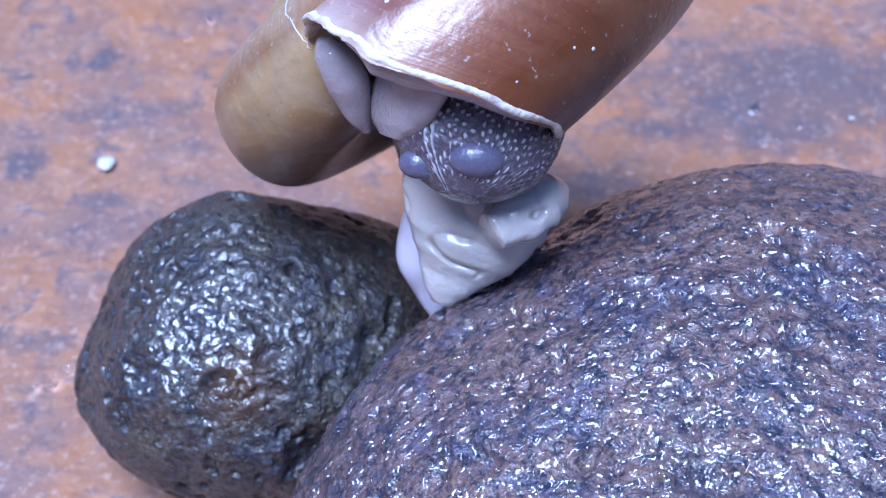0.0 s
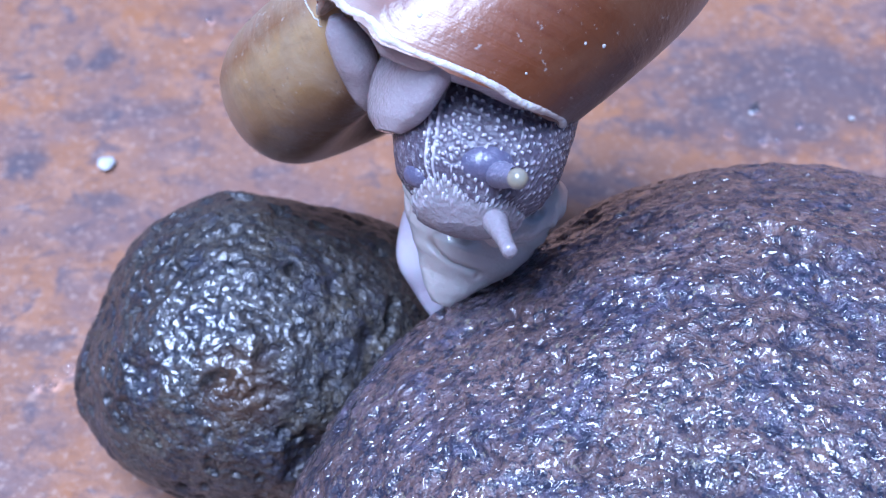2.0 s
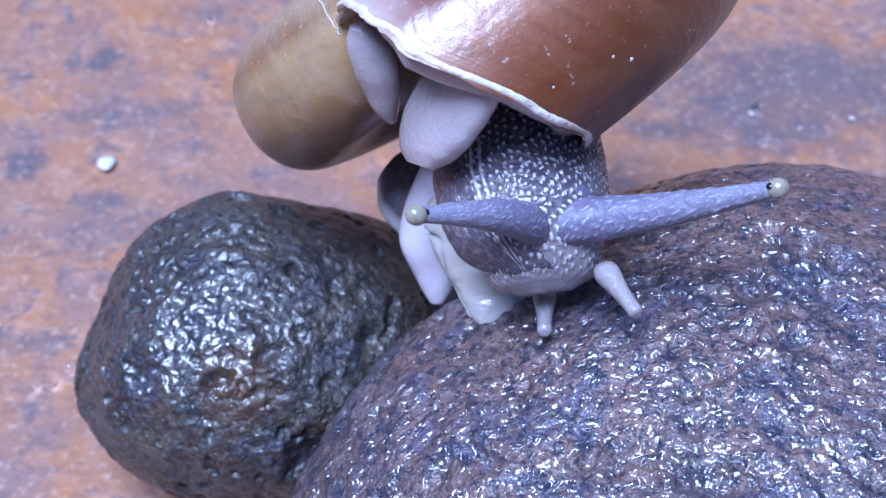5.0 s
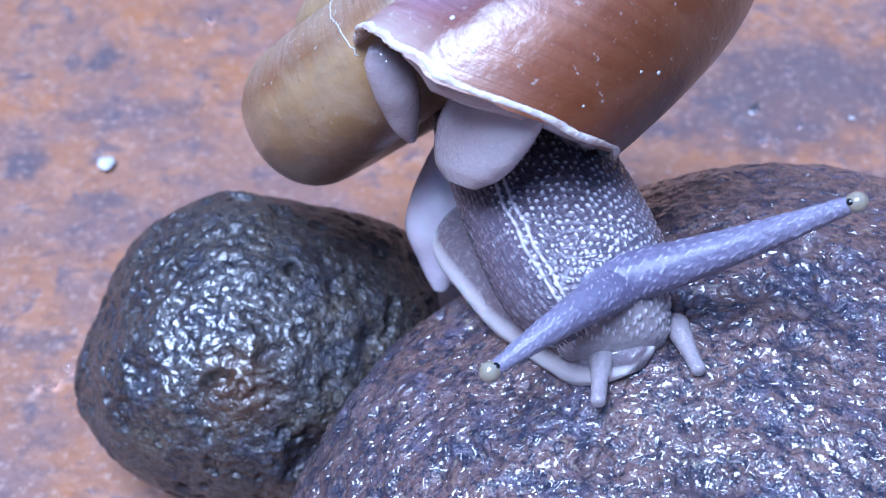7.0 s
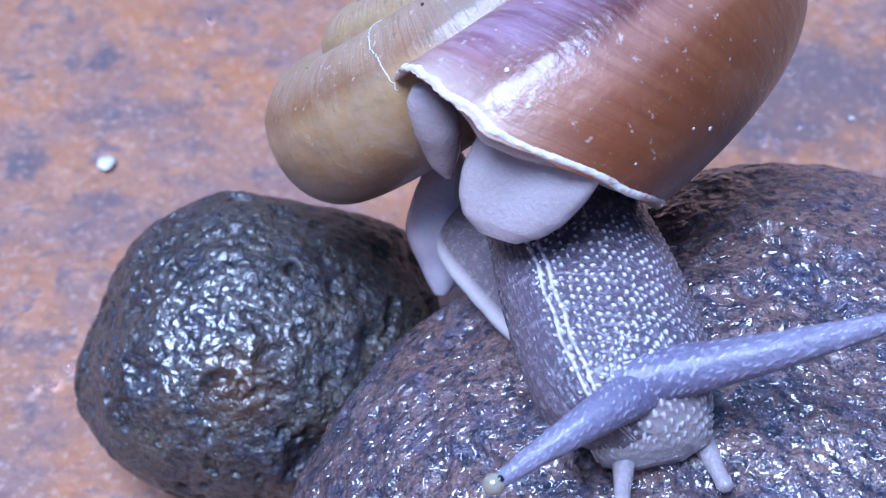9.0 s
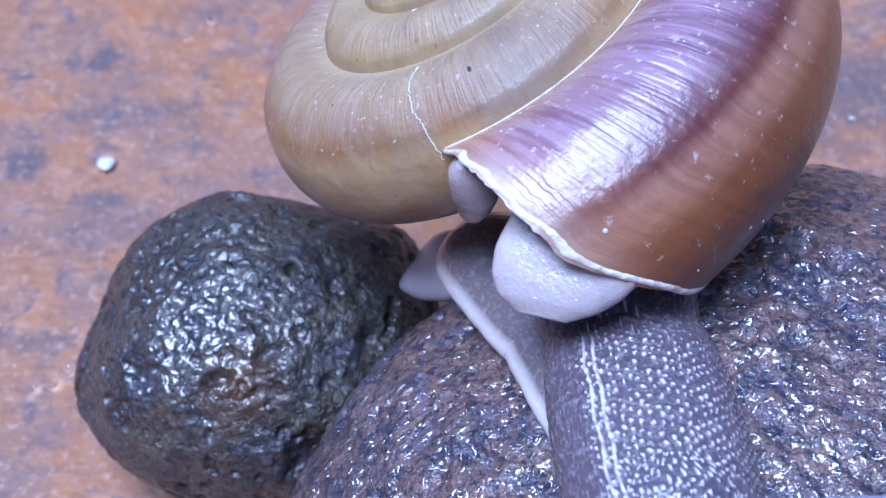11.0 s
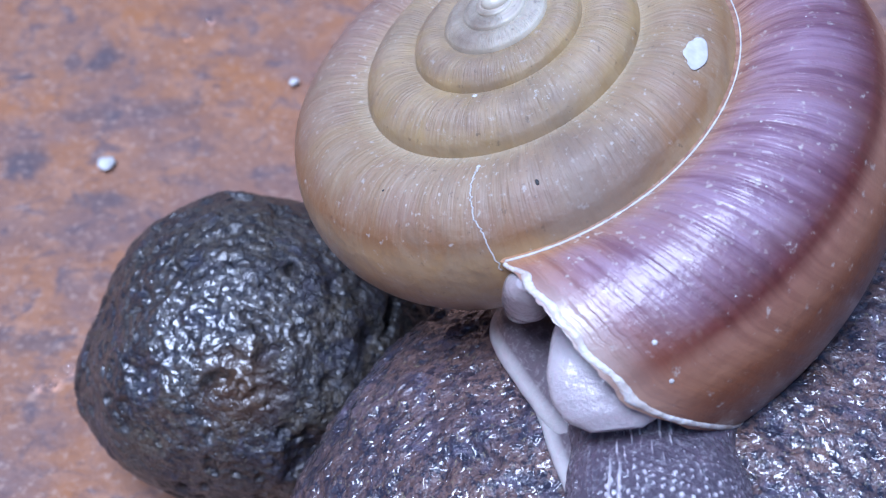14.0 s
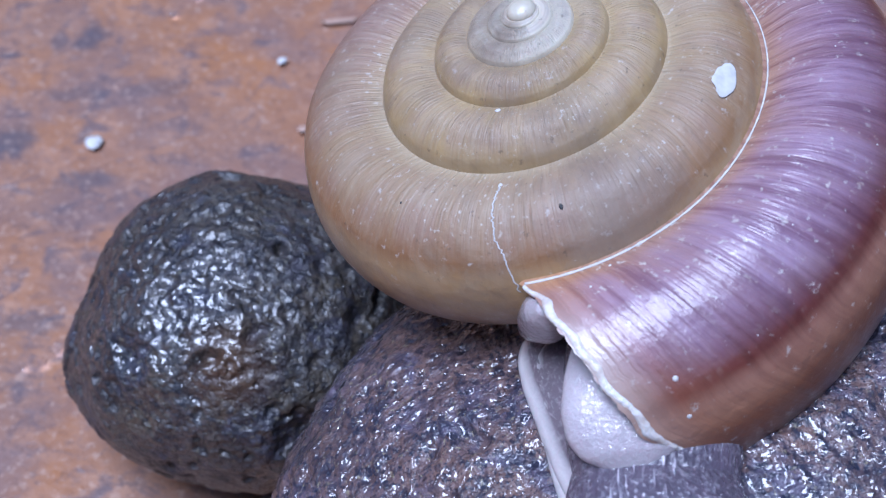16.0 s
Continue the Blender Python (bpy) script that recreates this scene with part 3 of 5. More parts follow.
def section(g):
    """The whorl's outline, as shares of its size: distance from the axis, and height."""
    w, rc, b, zc, tau, m, c1, c2, d1, d2 = SHAPE
    cr = (1 - rc) * np.cos(g) + c1 * np.cos(2 * g) + c2 * np.sin(2 * g)
    cz = b * np.sin(g) + d1 * np.cos(2 * g) + d2 * np.sin(2 * g)
    return rc + cr * np.cos(tau) - cz * np.sin(tau), -zc + cr * np.sin(tau) + cz * np.cos(tau)


def whorl(u, g, inner=1.0):
    """A point of the shell: u turns back from the mouth, g the angle round the tube, inner the share of the tube's radius."""
    g = np.mod(np.asarray(g, float) + 3.0, 2 * np.pi) - 3.0
    r, z = section(g)
    g0, g1 = 0.22, 2.296
    (r0, z0), (r1, z1) = section(g0), section(g1)
    t = np.clip((g - g0) / (g1 - g0), 0, 1)
    top = (g > g0) & (g <= g1)
    r = np.where(top, r0 + (r1 - r0) * t, r)
    z = np.where(top, z0 + (z1 - z0) * (1 - (1 - t) ** 3) + 0.034 * np.sin(np.pi * t), z)
    z = z - 0.07 * np.clip((g - g1) / 0.4, 0, 1) - 0.07 * np.clip((-2.3 - g) / 0.6, 0, 1)
    w, m = SHAPE[0], SHAPE[5]
    s = w ** (-u - m * u * u)
    a = 2 * np.pi * u
    r = s * (SHAPE[1] + (r - SHAPE[1]) * inner)
    z = s * (-0.57 + (z + 0.57) * inner)
    return SIZE * np.stack(np.broadcast_arrays(r * np.cos(a), r * np.sin(a), z), -1)


def lip_at(g):
    """How far back the mouth's edge stands, in turns, by the angle round the tube."""
    g = np.mod(np.asarray(g) + 3.98, 2 * np.pi) - 3.98
    return np.interp(g, (-3.98, -2.4, -1.2, -0.8, -0.42, 0.08, 1.84, 2.303), (-0.048, 0.03, 0.05, 0.043, 0.026, -0.004, -0.035, -0.048))


def build_shell(snail):
    turns = np.concatenate([np.linspace(0, 1.3, 420), np.linspace(1.3, 6.4, 480)[1:]])
    g = np.linspace(0, 2 * np.pi, 112, endpoint=False)
    u, gg = np.meshgrid(turns, g, indexing="ij")
    uu = u + lip_at(gg) * np.exp(-u / 0.25)
    ragged = 0.8 * np.array([noise.noise(Vector((k * 9, 2, 0))) + 0.6 * noise.noise(Vector((k * 31, 5, 0))) for k in g]) * 0.0022
    uu = uu + ragged[None] * np.exp(-u / 0.02)
    pts = whorl(uu, gg)
    rib = np.array([noise.noise(Vector((k * 55, 1, 0))) * 0.6 + noise.noise(Vector((k * 140, 4, 0))) * 0.4 for k in turns])
    axis = whorl(uu, gg, 0.0)
    out = pts - axis
    g0 = np.mod(gg + 1.9, 2 * np.pi) - 1.9
    up = np.clip((g0 + 1.4) / 3.7, 0, 1)
    pts = pts + out * (rib[:, None] * 0.006 * np.clip((up - 0.3) * 5, 0.2, 1) * np.clip(1.2 - u, 0.3, 1))[:, :, None]
    me = grid_mesh("shell", pts, True, (False, True), turn=np.clip(u / 5, 0, 1), girth=up)
    shell = part("shell", me, SHELL_MAT, snail, "glossy tan and purple-brown coiled shell with pale band")
    # inside of the mouth
    u2, g2 = np.meshgrid(np.linspace(0.002, 0.5, 40), g, indexing="ij")
    inside = whorl(u2 + lip_at(g2) * np.exp(-u2 / 0.25), g2, 0.965)
    part("shell_lining", grid_mesh("shell_lining", inside[:, ::-1], True), LIP, shell, "pale lining of the shell's mouth")
    # thick white rim
    g3 = np.linspace(-2.0, 2.33, 220)
    rim = np.zeros((220, 14, 3))
    for k, a in enumerate(g3):
        wob = noise.noise(Vector((a * 3, 7, 1)))
        mid = whorl(lip_at(a) + 0.0025 + 0.0025 * wob, a, 0.985)
        radial = whorl(lip_at(a), a, 1.0) - whorl(lip_at(a), a, 0.9)
        radial /= np.linalg.norm(radial)
        fwd = whorl(lip_at(a) - 0.01, a) - whorl(lip_at(a), a)
        fwd /= np.linalg.norm(fwd)
        thick = (0.00021 + 0.00007 * noise.noise(Vector((a * 6, 1, 4))) + 0.00004 * noise.noise(Vector((a * 40, 1, 9)))) * min(1.0, 0.3 + (2.34 - a) * 2)
        for j in range(14):
            q = j / 14 * 2 * math.pi
            rim[k, j] = mid + radial * math.cos(q) * thick * 1.0 + fwd * math.sin(q) * thick * 1.35
    part("lip", grid_mesh("lip", rim, True, (True, True)), LIP, shell, "chipped thick white rim of the shell's mouth")
    near = whorl(6.1, 0.4)
    tip = part("apex", ball("apex", 0.9 * float(np.hypot(near[0], near[1])), (1, 1, 0.7), 8), SHELL_MAT, shell, "pale tip of the spire")
    tip.location = (0, 0, float(whorl(6.3, 1.2)[2]) - 0.0001)
    tip.data.attributes.new("turn", "FLOAT", "POINT").data.foreach_set("value", [1.0] * len(tip.data.vertices))
    marks(shell)
    return shell


def marks(shell):
    def fleck(name, u, g, size, material, label, squash=(1, 1, 0.35)):
        ob = part(name, ball(name, size * (1.0 if name == "scuff" else 0.75), squash, 6), material, shell, label)
        ob.matrix_local = on_whorl(u, g)
    for u, g, size in ((0.067, -0.467, 0.00012), (0.075, -0.539, 0.00017), (0.039, -0.42, 0.0001), (0.006, 2.12, 0.00012), (-0.007, 1.84, 0.0001), (0.015, 0.077, 0.00018),
                       (0.015, 0.347, 0.0002), (0.02, 0.9, 0.00007), (0.05, 0.3, 0.00006), (0.09, 0.9, 0.00007), (0.12, 1.5, 0.00008), (0.15, 0.5, 0.00007), (0.2, 1.2, 0.00007), (0.24, 0.8, 0.0001)):
        fleck("chalk_speck", u, g, size, CHALK, "white speck on the shell")
    fleck("chalk_speck", 1.916, 2.2, 0.00022, CHALK, "white speck on the shell")
    fleck("chalk_speck", 0.937, 1.9, 0.00018, CHALK, "white speck on the shell")
    fleck("dark_speck", 0.987, 0.95, 0.0002, SOOT, "black speck on the shell", (0.7, 1.2, 0.3))
    fleck("dark_speck", 0.86, 1.1, 0.0001, SOOT, "black speck on the shell")
    for du, dg, size, wide, long in ((0.0, 0.0, 0.00085, 1.25, 0.75), (0.006, 0.05, 0.0005, 1.2, 0.7), (-0.007, -0.03, 0.00045, 0.9, 0.8), (0.012, -0.02, 0.0002, 1.3, 0.6), (-0.012, 0.06, 0.00018, 1.0, 0.7)):
        me = ball("scuff", size, (wide, long, 0.05), 14)
        for v in me.vertices:
            v.co *= 1 + 0.3 * noise.noise(v.co * 1500 + Vector((du * 900, 2, 0)))
        me.update()
        part("scuff", me, CHALK, shell, "white scuffed flake on the shell").matrix_local = on_whorl(1.153 + du, 0.72 + dg, 0.00003)
    # old break line and the pale thread along the seam
    for name, way, r, label in (("break_line", [(0.937, 1.95), (0.9375, 1.75), (0.936, 1.5), (0.936, 1.2), (0.9375, 0.9), (0.939, 0.6), (0.944, 0.37), (0.946, 0.18), (0.95, -0.05)], 0.000045, "jagged pale line of an old break"),
                                ("seam_thread", [(-0.045 + 0.0035 * k, 2.27) for k in range(130)], 0.00010, "chalky thread along the shell's seam")):
        u = np.interp(np.linspace(0, 1, 130), np.linspace(0, 1, len(way)), [a for a, _ in way])
        g = np.interp(np.linspace(0, 1, 130), np.linspace(0, 1, len(way)), [b for _, b in way])
        tube = np.zeros((130, 6, 3))
        for k in range(130):
            m = on_whorl(u[k] + 0.0018 * noise.noise(Vector((k * 0.35, 1, 2))), g[k], 0.00002)
            w = r * (1 + 0.7 * noise.noise(Vector((k * 0.6, 4, 2)))) * (1.0 if name == "break_line" else max(0.15, 1 - k / 130))
            for j in range(6):
                q = j / 6 * 2 * math.pi
                tube[k, j] = m @ Vector((math.cos(q) * w if name == "break_line" else 0, 0 if name == "break_line" else math.cos(q) * w, math.sin(q) * w * 0.6))
        part(name, grid_mesh(name, tube, True, (True, True)), CHALK, shell, label)


def on_whorl(u, g, lift=0.0):
    """A frame on the shell's skin: x along the turn, y across it, z outwards."""
    p = Vector(whorl(u, g))
    du = (Vector(whorl(u - 0.003, g)) - p).normalized()
    dg = (Vector(whorl(u, g + 0.01)) - p).normalized()
    n = du.cross(dg).normalized()
    if n.dot(p - Vector(whorl(u, g, 0.0))) < 0:
        n = -n
    x = du
    y = n.cross(x).normalized()
    m = Matrix((x, y, n)).transposed().to_4x4()
    m.translation = p + n * lift
    return m


def build_mantle(snail):
    g = np.linspace(-2.2, 0.7, 90)
    ring = np.zeros((90, 18, 3))
    for k, a in enumerate(g):
        mid = whorl(lip_at(a) + 0.005, a, 0.74)
        out = whorl(lip_at(a), a, 1.0) - whorl(lip_at(a), a, 0.8)
        out /= np.linalg.norm(out)
        fwd = whorl(lip_at(a) - 0.01, a) - whorl(lip_at(a), a)
        fwd /= np.linalg.norm(fwd)
        r = 0.0012 * (1 + 0.25 * noise.noise(Vector((a * 2, 3, 3)))) * min(1.0, 0.25 + (0.7 - a) * 0.9)
        for j in range(18):
            q = j / 18 * 2 * math.pi
            ring[k, j] = mid + out * math.cos(q) * r + fwd * math.sin(q) * r * 1.3
    collar = part("mantle_collar", grid_mesh("mantle_collar", ring, True, (True, True), raised=np.zeros((90, 18)) + 0.2), MANTLE_SKIN, snail, "greyish fleshy collar inside the shell's mouth")
    gg = np.linspace(0, 2 * np.pi, 64, endpoint=False)
    rr = np.linspace(0.05, 0.97, 14)
    plug = np.stack([whorl(0.085 + lip_at(gg) * 0.9, gg, k) for k in rr])
    wall = part("body_wall", grid_mesh("body_wall", plug, True, (True, False), raised=np.zeros((14, 64))), MANTLE_SKIN, snail)
    return collar, wall


def build_snail():
    snail = tagged(new("snail"), "land snail with tan shell and grey knobbed skin crawling on stone", "snail")
    p = {"shell": build_shell(snail)}
    p["collar"], p["wall"] = build_mantle(snail)
    p["lobe"] = part("mantle_lobe", loft("mantle_lobe", [(-0.0034, 0.0038, 0.0006, 0), (-0.0015, 0.0041, 0.0011, 0), (0.0004, 0.0040, 0.0013, 0), (0.0018, 0.0035, 0.0012, 0), (0.0028, 0.0026, 0.0010, 0), (0.0035, 0.0013, 0.0005, 0)], 90, 110, 0.1, None, lambda y: (-0.30 * np.clip(0.003 - y, 0, 1), 0 * y), 0.00012, 2, crease=0.5), MANTLE_SKIN, snail, "pale grey mantle lobe hanging from the shell's mouth")
    p["lappet"] = part("mantle_lappet", loft("mantle_lappet", [(-0.0046, 0.0005, 0.0004, 0), (-0.0038, 0.0011, 0.0009, 0), (-0.0028, 0.0013, 0.0012, 0), (-0.0015, 0.0014, 0.0012, 0), (0.0000, 0.0011, 0.0010, 0), (0.0012, 0.0007, 0.0007, 0), (0.0022, 0.0003, 0.0003, 0)], 70, 48, 0.1, None, lambda y: (0.00012 * np.sin(y * 900), 0 * y), 0.00014, 5, crease=0.7), MANTLE_SKIN, snail)
    neck = [(-0.0165, 0.0024, 0.0010, -0.0016), (-0.014, 0.0038, 0.0020, -0.0008), (-0.0105, 0.0046, 0.0027, -0.0002), (-0.007, 0.0049, 0.0030, 0), (-0.003, 0.0050, 0.0032, 0), (0.0, 0.0048, 0.0032, 0), (0.0018, 0.0041, 0.0028, -0.0002), (0.0030, 0.0027, 0.0018, -0.0003), (0.0037, 0.0012, 0.0008, -0.0004)]
    p["neck"] = part("neck", loft("neck", neck, 280, 280, 0.1, (0.00056, 0.00044, 0.00016, -0.1), grooved=True, fade=(-0.0115, -0.0085)), KNOBBED, snail, "dark slate skin covered in pale knobs")
    root = [(-0.002, 0.0026, 0.0016, 0), (0.001, 0.0040, 0.0023, 0), (0.005, 0.0046, 0.0028, 0), (0.009, 0.0046, 0.0028, -0.0001), (0.013, 0.0040, 0.0022, -0.0005), (0.0155, 0.0030, 0.0014, -0.0010), (0.017, 0.0014, 0.0006, -0.0014)]
    p["neck_root"] = part("neck_root", loft("neck_root", root, 280, 280, 0.1, (0.00056, 0.00044, 0.00013, -0.1), None, 0.0, 3.0, grooved=True, fade=(0.0145, 0.0165)), KNOBBED, snail)
    head = [(-0.0035, 0.0020, 0.0016, 0.0), (-0.002, 0.0034, 0.0028, 0.0001), (0.0, 0.0036, 0.0031, 0.0002), (0.0018, 0.0033, 0.0028, 0.0000), (0.0030, 0.0031, 0.0022, -0.0004), (0.0038, 0.0028, 0.0016, -0.0008), (0.0043, 0.0015, 0.0008, -0.0010)]
    p["head"] = part("head", loft("head", head, 170, 200, 0.12, (0.00064, 0.00038, 0.00017, -0.6), None, 0.0, 1.0, pale=(0.0004, 0.0028)), HEAD_SKIN, snail, "pale grey snout with fine knobs")
    stalk = [(-0.0152, 0.0003, 0.0003, 0), (-0.0147, 0.0008, 0.0007, 0), (-0.0138, 0.0012, 0.0011, 0), (-0.0124, 0.00142, 0.00128, 0), (-0.0105, 0.00138, 0.00126, 0), (-0.0075, 0.00112, 0.00106, 0), (-0.0038, 0.00078, 0.00074, 0), (-0.0012, 0.00054, 0.00053, 0), (-0.0005, 0.00050, 0.00050, 0), (0.0, 0.00040, 0.00040, 0)]
    for key in ("eyestalk_a", "eyestalk_b"):
        arch = -0.0008 if key == "eyestalk_a" else 0.0013
        sway = lambda y, arch=arch, long=0.0150 if key == "eyestalk_a" else 0.0112: (0.0 * y, arch * np.sin(np.clip(-y / long, 0, 1) * np.pi))
        way = [(y * (1.08 if key == "eyestalk_a" else 0.74), w * (1.0 if key == "eyestalk_a" else 0.88), h * (1.0 if key == "eyestalk_a" else 0.88), z) for y, w, h, z in stalk]
        p[key] = part("eyestalk", loft("eyestalk", way, 120, 48, 0, (0.00040, 0.00026, 0.00006, 0.0), sway, pale=(way[0][0] * 0.75, way[0][0] * 0.1)), STALK_SKIN, snail, "long blue-grey eyestalk with a cream tip")
        bulb = part("eye_bulb", ball("eye_bulb", 0.00056, (1, 1.1, 1), 14), BULB, p[key], "cream bulb at the eyestalk's tip")
        bulb.location = (0, 0.0001, 0)
        dot = part("eye", ball("eye", 0.00019, (1, 1, 0.5), 10), PUPIL, p[key], "black eye spot")
        dot.location = (0, -0.00018, 0.00047)
    for key, size in (("bulge_a", 0.00115), ("bulge_b", 0.00095)):
        p[key] = part("stalk_base", ball("stalk_base", size, (1.45, 1.0, 0.9), 24), BULGE_SKIN, snail, "smooth blue-grey bulge at the root of the eyestalk")
    feeler = [(-0.0040, 0.0006, 0.0005, 0), (-0.0035, 0.0008, 0.0008, 0), (-0.0026, 0.00060, 0.0006, 0), (-0.0016, 0.00046, 0.00045, 0), (-0.0008, 0.00042, 0.0004, 0), (-0.0004, 0.00044, 0.00044, 0), (-0.0002, 0.00042, 0.00042, 0), (-0.00005, 0.00028, 0.00028, 0), (0.0, 0.0001, 0.0001, 0)]
    for key in ("feeler_a", "feeler_b"):
        p[key] = part("feeler", loft("feeler", feeler, 60, 32, 0), FEELER_SKIN, snail, "short pale lower feeler")
    foot = [(-0.0022, 0.0034, 0.0012, 0), (-0.0008, 0.0049, 0.0022, 0), (0.0008, 0.0051, 0.0025, 0), (0.0026, 0.0041, 0.0022, 0), (0.0045, 0.0027, 0.0016, 0), (0.0060, 0.0016, 0.0011, 0), (0.0072, 0.0006, 0.0005, 0)]
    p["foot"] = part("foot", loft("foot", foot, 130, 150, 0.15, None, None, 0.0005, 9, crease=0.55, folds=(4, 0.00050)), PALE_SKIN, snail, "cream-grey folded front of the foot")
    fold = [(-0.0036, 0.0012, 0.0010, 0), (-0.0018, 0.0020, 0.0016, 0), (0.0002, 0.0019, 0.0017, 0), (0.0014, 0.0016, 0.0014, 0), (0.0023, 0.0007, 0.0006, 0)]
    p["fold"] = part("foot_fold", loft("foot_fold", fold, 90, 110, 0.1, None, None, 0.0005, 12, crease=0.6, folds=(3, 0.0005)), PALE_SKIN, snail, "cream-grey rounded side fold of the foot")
    rear = [(-0.0016, 0.0008, 0.0006, 0), (-0.0006, 0.0024, 0.0012, 0), (0.001, 0.0032, 0.0016, 0), (0.004, 0.0034, 0.0019, 0), (0.010, 0.0034, 0.0018, 0), (0.012, 0.0022, 0.0012, 0), (0.013, 0.0008, 0.0006, 0)]
    fore = [(-0.0056, 0.0010, 0.0007, 0), (-0.0042, 0.0028, 0.0014, 0), (-0.001, 0.0033, 0.0018, 0), (0.004, 0.0033, 0.0018, 0), (0.0066, 0.0031, 0.0017, 0), (0.008, 0.0020, 0.0012, 0), (0.0088, 0.0007, 0.0006, 0)]
    for key, flank in (("side", rear), ("sole", fore)):
        p[key] = part("foot_side", loft("foot_side", flank, 110, 130, 0.1, (0.0009, 0.0003, 0.00004, 0.1), None, 0.00008, 4, True), FLANK_SKIN, snail, "pale rim of the foot along the body")
    tail = [(-0.0046, 0.0002, 0.0002, 0), (-0.0036, 0.0007, 0.0005, 0), (-0.0022, 0.0014, 0.0009, 0), (-0.0006, 0.0021, 0.0012, 0), (0.0012, 0.0026, 0.0015, 0), (0.0035, 0.0021, 0.0013, 0), (0.0052, 0.0012, 0.0009, 0), (0.0064, 0.0004, 0.0004, 0)]
    p["tail"] = part("tail", loft("tail", tail, 50, 60, 0.1, None, None, 0.00025, 6, crease=0.6), TAIL_SKIN, snail, "pale lilac-grey tail of the foot")
    return snail, p


ground()
sky_blockers()
stones()
litter()
SNAIL, PARTS = build_snail()


# ---- what moves ----
def drawn(t):
    """How far the head is pulled into the neck, 1 to 0."""
    return min(1.0, max(0.0, (2.1 - t) / 1.0))


def leaning(t):
    """How far the neck leans to the small stone while it stretches."""
    return float(np.interp(t, (2.0, 4.0, 6.5, 9.0, 11.0, 12.5), (0.0, 0.6, 1.0, 1.0, 0.3, 0.0)))


def motions():
    CRAWL = [(0, -0.00674, -0.00395, 0.03786), (0.5, -0.00651, -0.00335, 0.03802), (1, -0.00605, -0.00312, 0.03829), (1.5, -0.00573, -0.00306, 0.03863), (2, -0.00553, -0.00308, 0.03879), (2.5, -0.00531, -0.00309, 0.03879), (3, -0.00509, -0.00322, 0.03882), (3.5, -0.00472, -0.00332, 0.03886), (4, -0.00466, -0.00379, 0.03905), (4.6, -0.00451, -0.00424, 0.03929), (5.25, -0.00428, -0.00460, 0.03956), (5.9, -0.00407, -0.00501, 0.03978), (6.5, -0.00399, -0.00557, 0.03990), (7, -0.00416, -0.00618, 0.03992), (7.5, -0.00401, -0.00666, 0.04003), (8, -0.00388, -0.00694, 0.03998), (8.5, -0.00295, -0.00798, 0.04030), (9, -0.00194, -0.00895, 0.04069), (9.6, -0.00125, -0.01029, 0.04150), (10.25, -0.00106, -0.01194, 0.04273), (10.9, -0.00093, -0.01369, 0.04396), (11.5, -0.00040, -0.01527, 0.04474), (12, 0.00040, -0.01656, 0.04508), (12.5, 0.00131, -0.01760, 0.04493), (13, 0.00184, -0.01881, 0.04453), (13.5, 0.00247, -0.01970, 0.04427), (14, 0.00279, -0.02068, 0.04395), (14.5, 0.00337, -0.02148, 0.04348), (15, 0.00380, -0.02240, 0.04328), (15.5, 0.00447, -0.02283, 0.04350), (16, 0.00480, -0.02305, 0.04360)]
    SHELL = [(0, 0.00000, 0.00000, 0.00000, 39.8, -36.8, -98.2), (0.5, 0.00000, 0.00000, 0.00000, 37.4, -36.9, -97.1), (1, 0.00000, 0.00000, 0.00000, 36.7, -37.1, -97.8), (1.5, 0.00000, 0.00000, 0.00000, 36.0, -36.9, -98.0), (2, 0.00000, 0.00000, 0.00000, 35.9, -36.9, -98.3), (2.5, 0.00000, 0.00000, 0.00000, 35.3, -37.1, -98.3), (3, 0.00000, 0.00000, 0.00000, 34.7, -37.2, -98.2), (3.5, 0.00000, 0.00000, 0.00000, 34.5, -37.4, -98.5), (4, 0.00000, 0.00000, 0.00000, 34.6, -37.0, -98.0), (4.6, 0.00000, 0.00000, 0.00000, 34.7, -36.6, -97.6), (5.25, 0.00000, 0.00000, 0.00000, 34.9, -36.2, -97.2), (5.9, 0.00000, 0.00000, 0.00000, 35.1, -35.7, -96.7), (6.5, 0.00000, 0.00000, 0.00000, 35.1, -35.2, -95.7), (7, 0.00000, 0.00000, 0.00000, 35.2, -34.6, -94.5), (7.5, 0.00000, 0.00000, 0.00000, 35.2, -33.5, -94.2), (8, 0.00000, 0.00000, 0.00000, 33.5, -32.3, -91.8), (8.5, 0.00000, 0.00000, 0.00000, 33.4, -32.1, -92.8), (9, 0.00000, 0.00000, 0.00000, 31.5, -31.2, -92.1), (9.6, 0.00000, 0.00000, 0.00000, 29.2, -27.7, -90.0), (10.25, 0.00000, 0.00000, 0.00000, 27.3, -21.4, -86.6), (10.9, 0.00000, 0.00000, 0.00000, 25.7, -14.5, -83.4), (11.5, 0.00000, 0.00000, 0.00000, 24.0, -9.9, -81.6), (12, 0.00000, 0.00000, 0.00000, 22.2, -7.4, -80.8), (12.5, 0.00000, 0.00000, 0.00000, 21.1, -6.5, -81.0), (13, 0.00000, 0.00000, 0.00000, 20.9, -5.7, -81.2), (13.5, 0.00000, 0.00000, 0.00000, 20.5, -4.8, -81.6), (14, 0.00000, 0.00000, 0.00000, 20.2, -4.6, -82.2), (14.5, 0.00000, 0.00000, 0.00000, 20.4, -4.2, -82.8), (15, 0.00000, 0.00000, 0.00000, 20.1, -3.6, -82.9), (15.5, 0.00000, 0.00000, 0.00000, 18.3, -2.1, -82.6), (16, 0.00000, 0.00000, 0.00000, 17.6, -1.5, -82.5)]
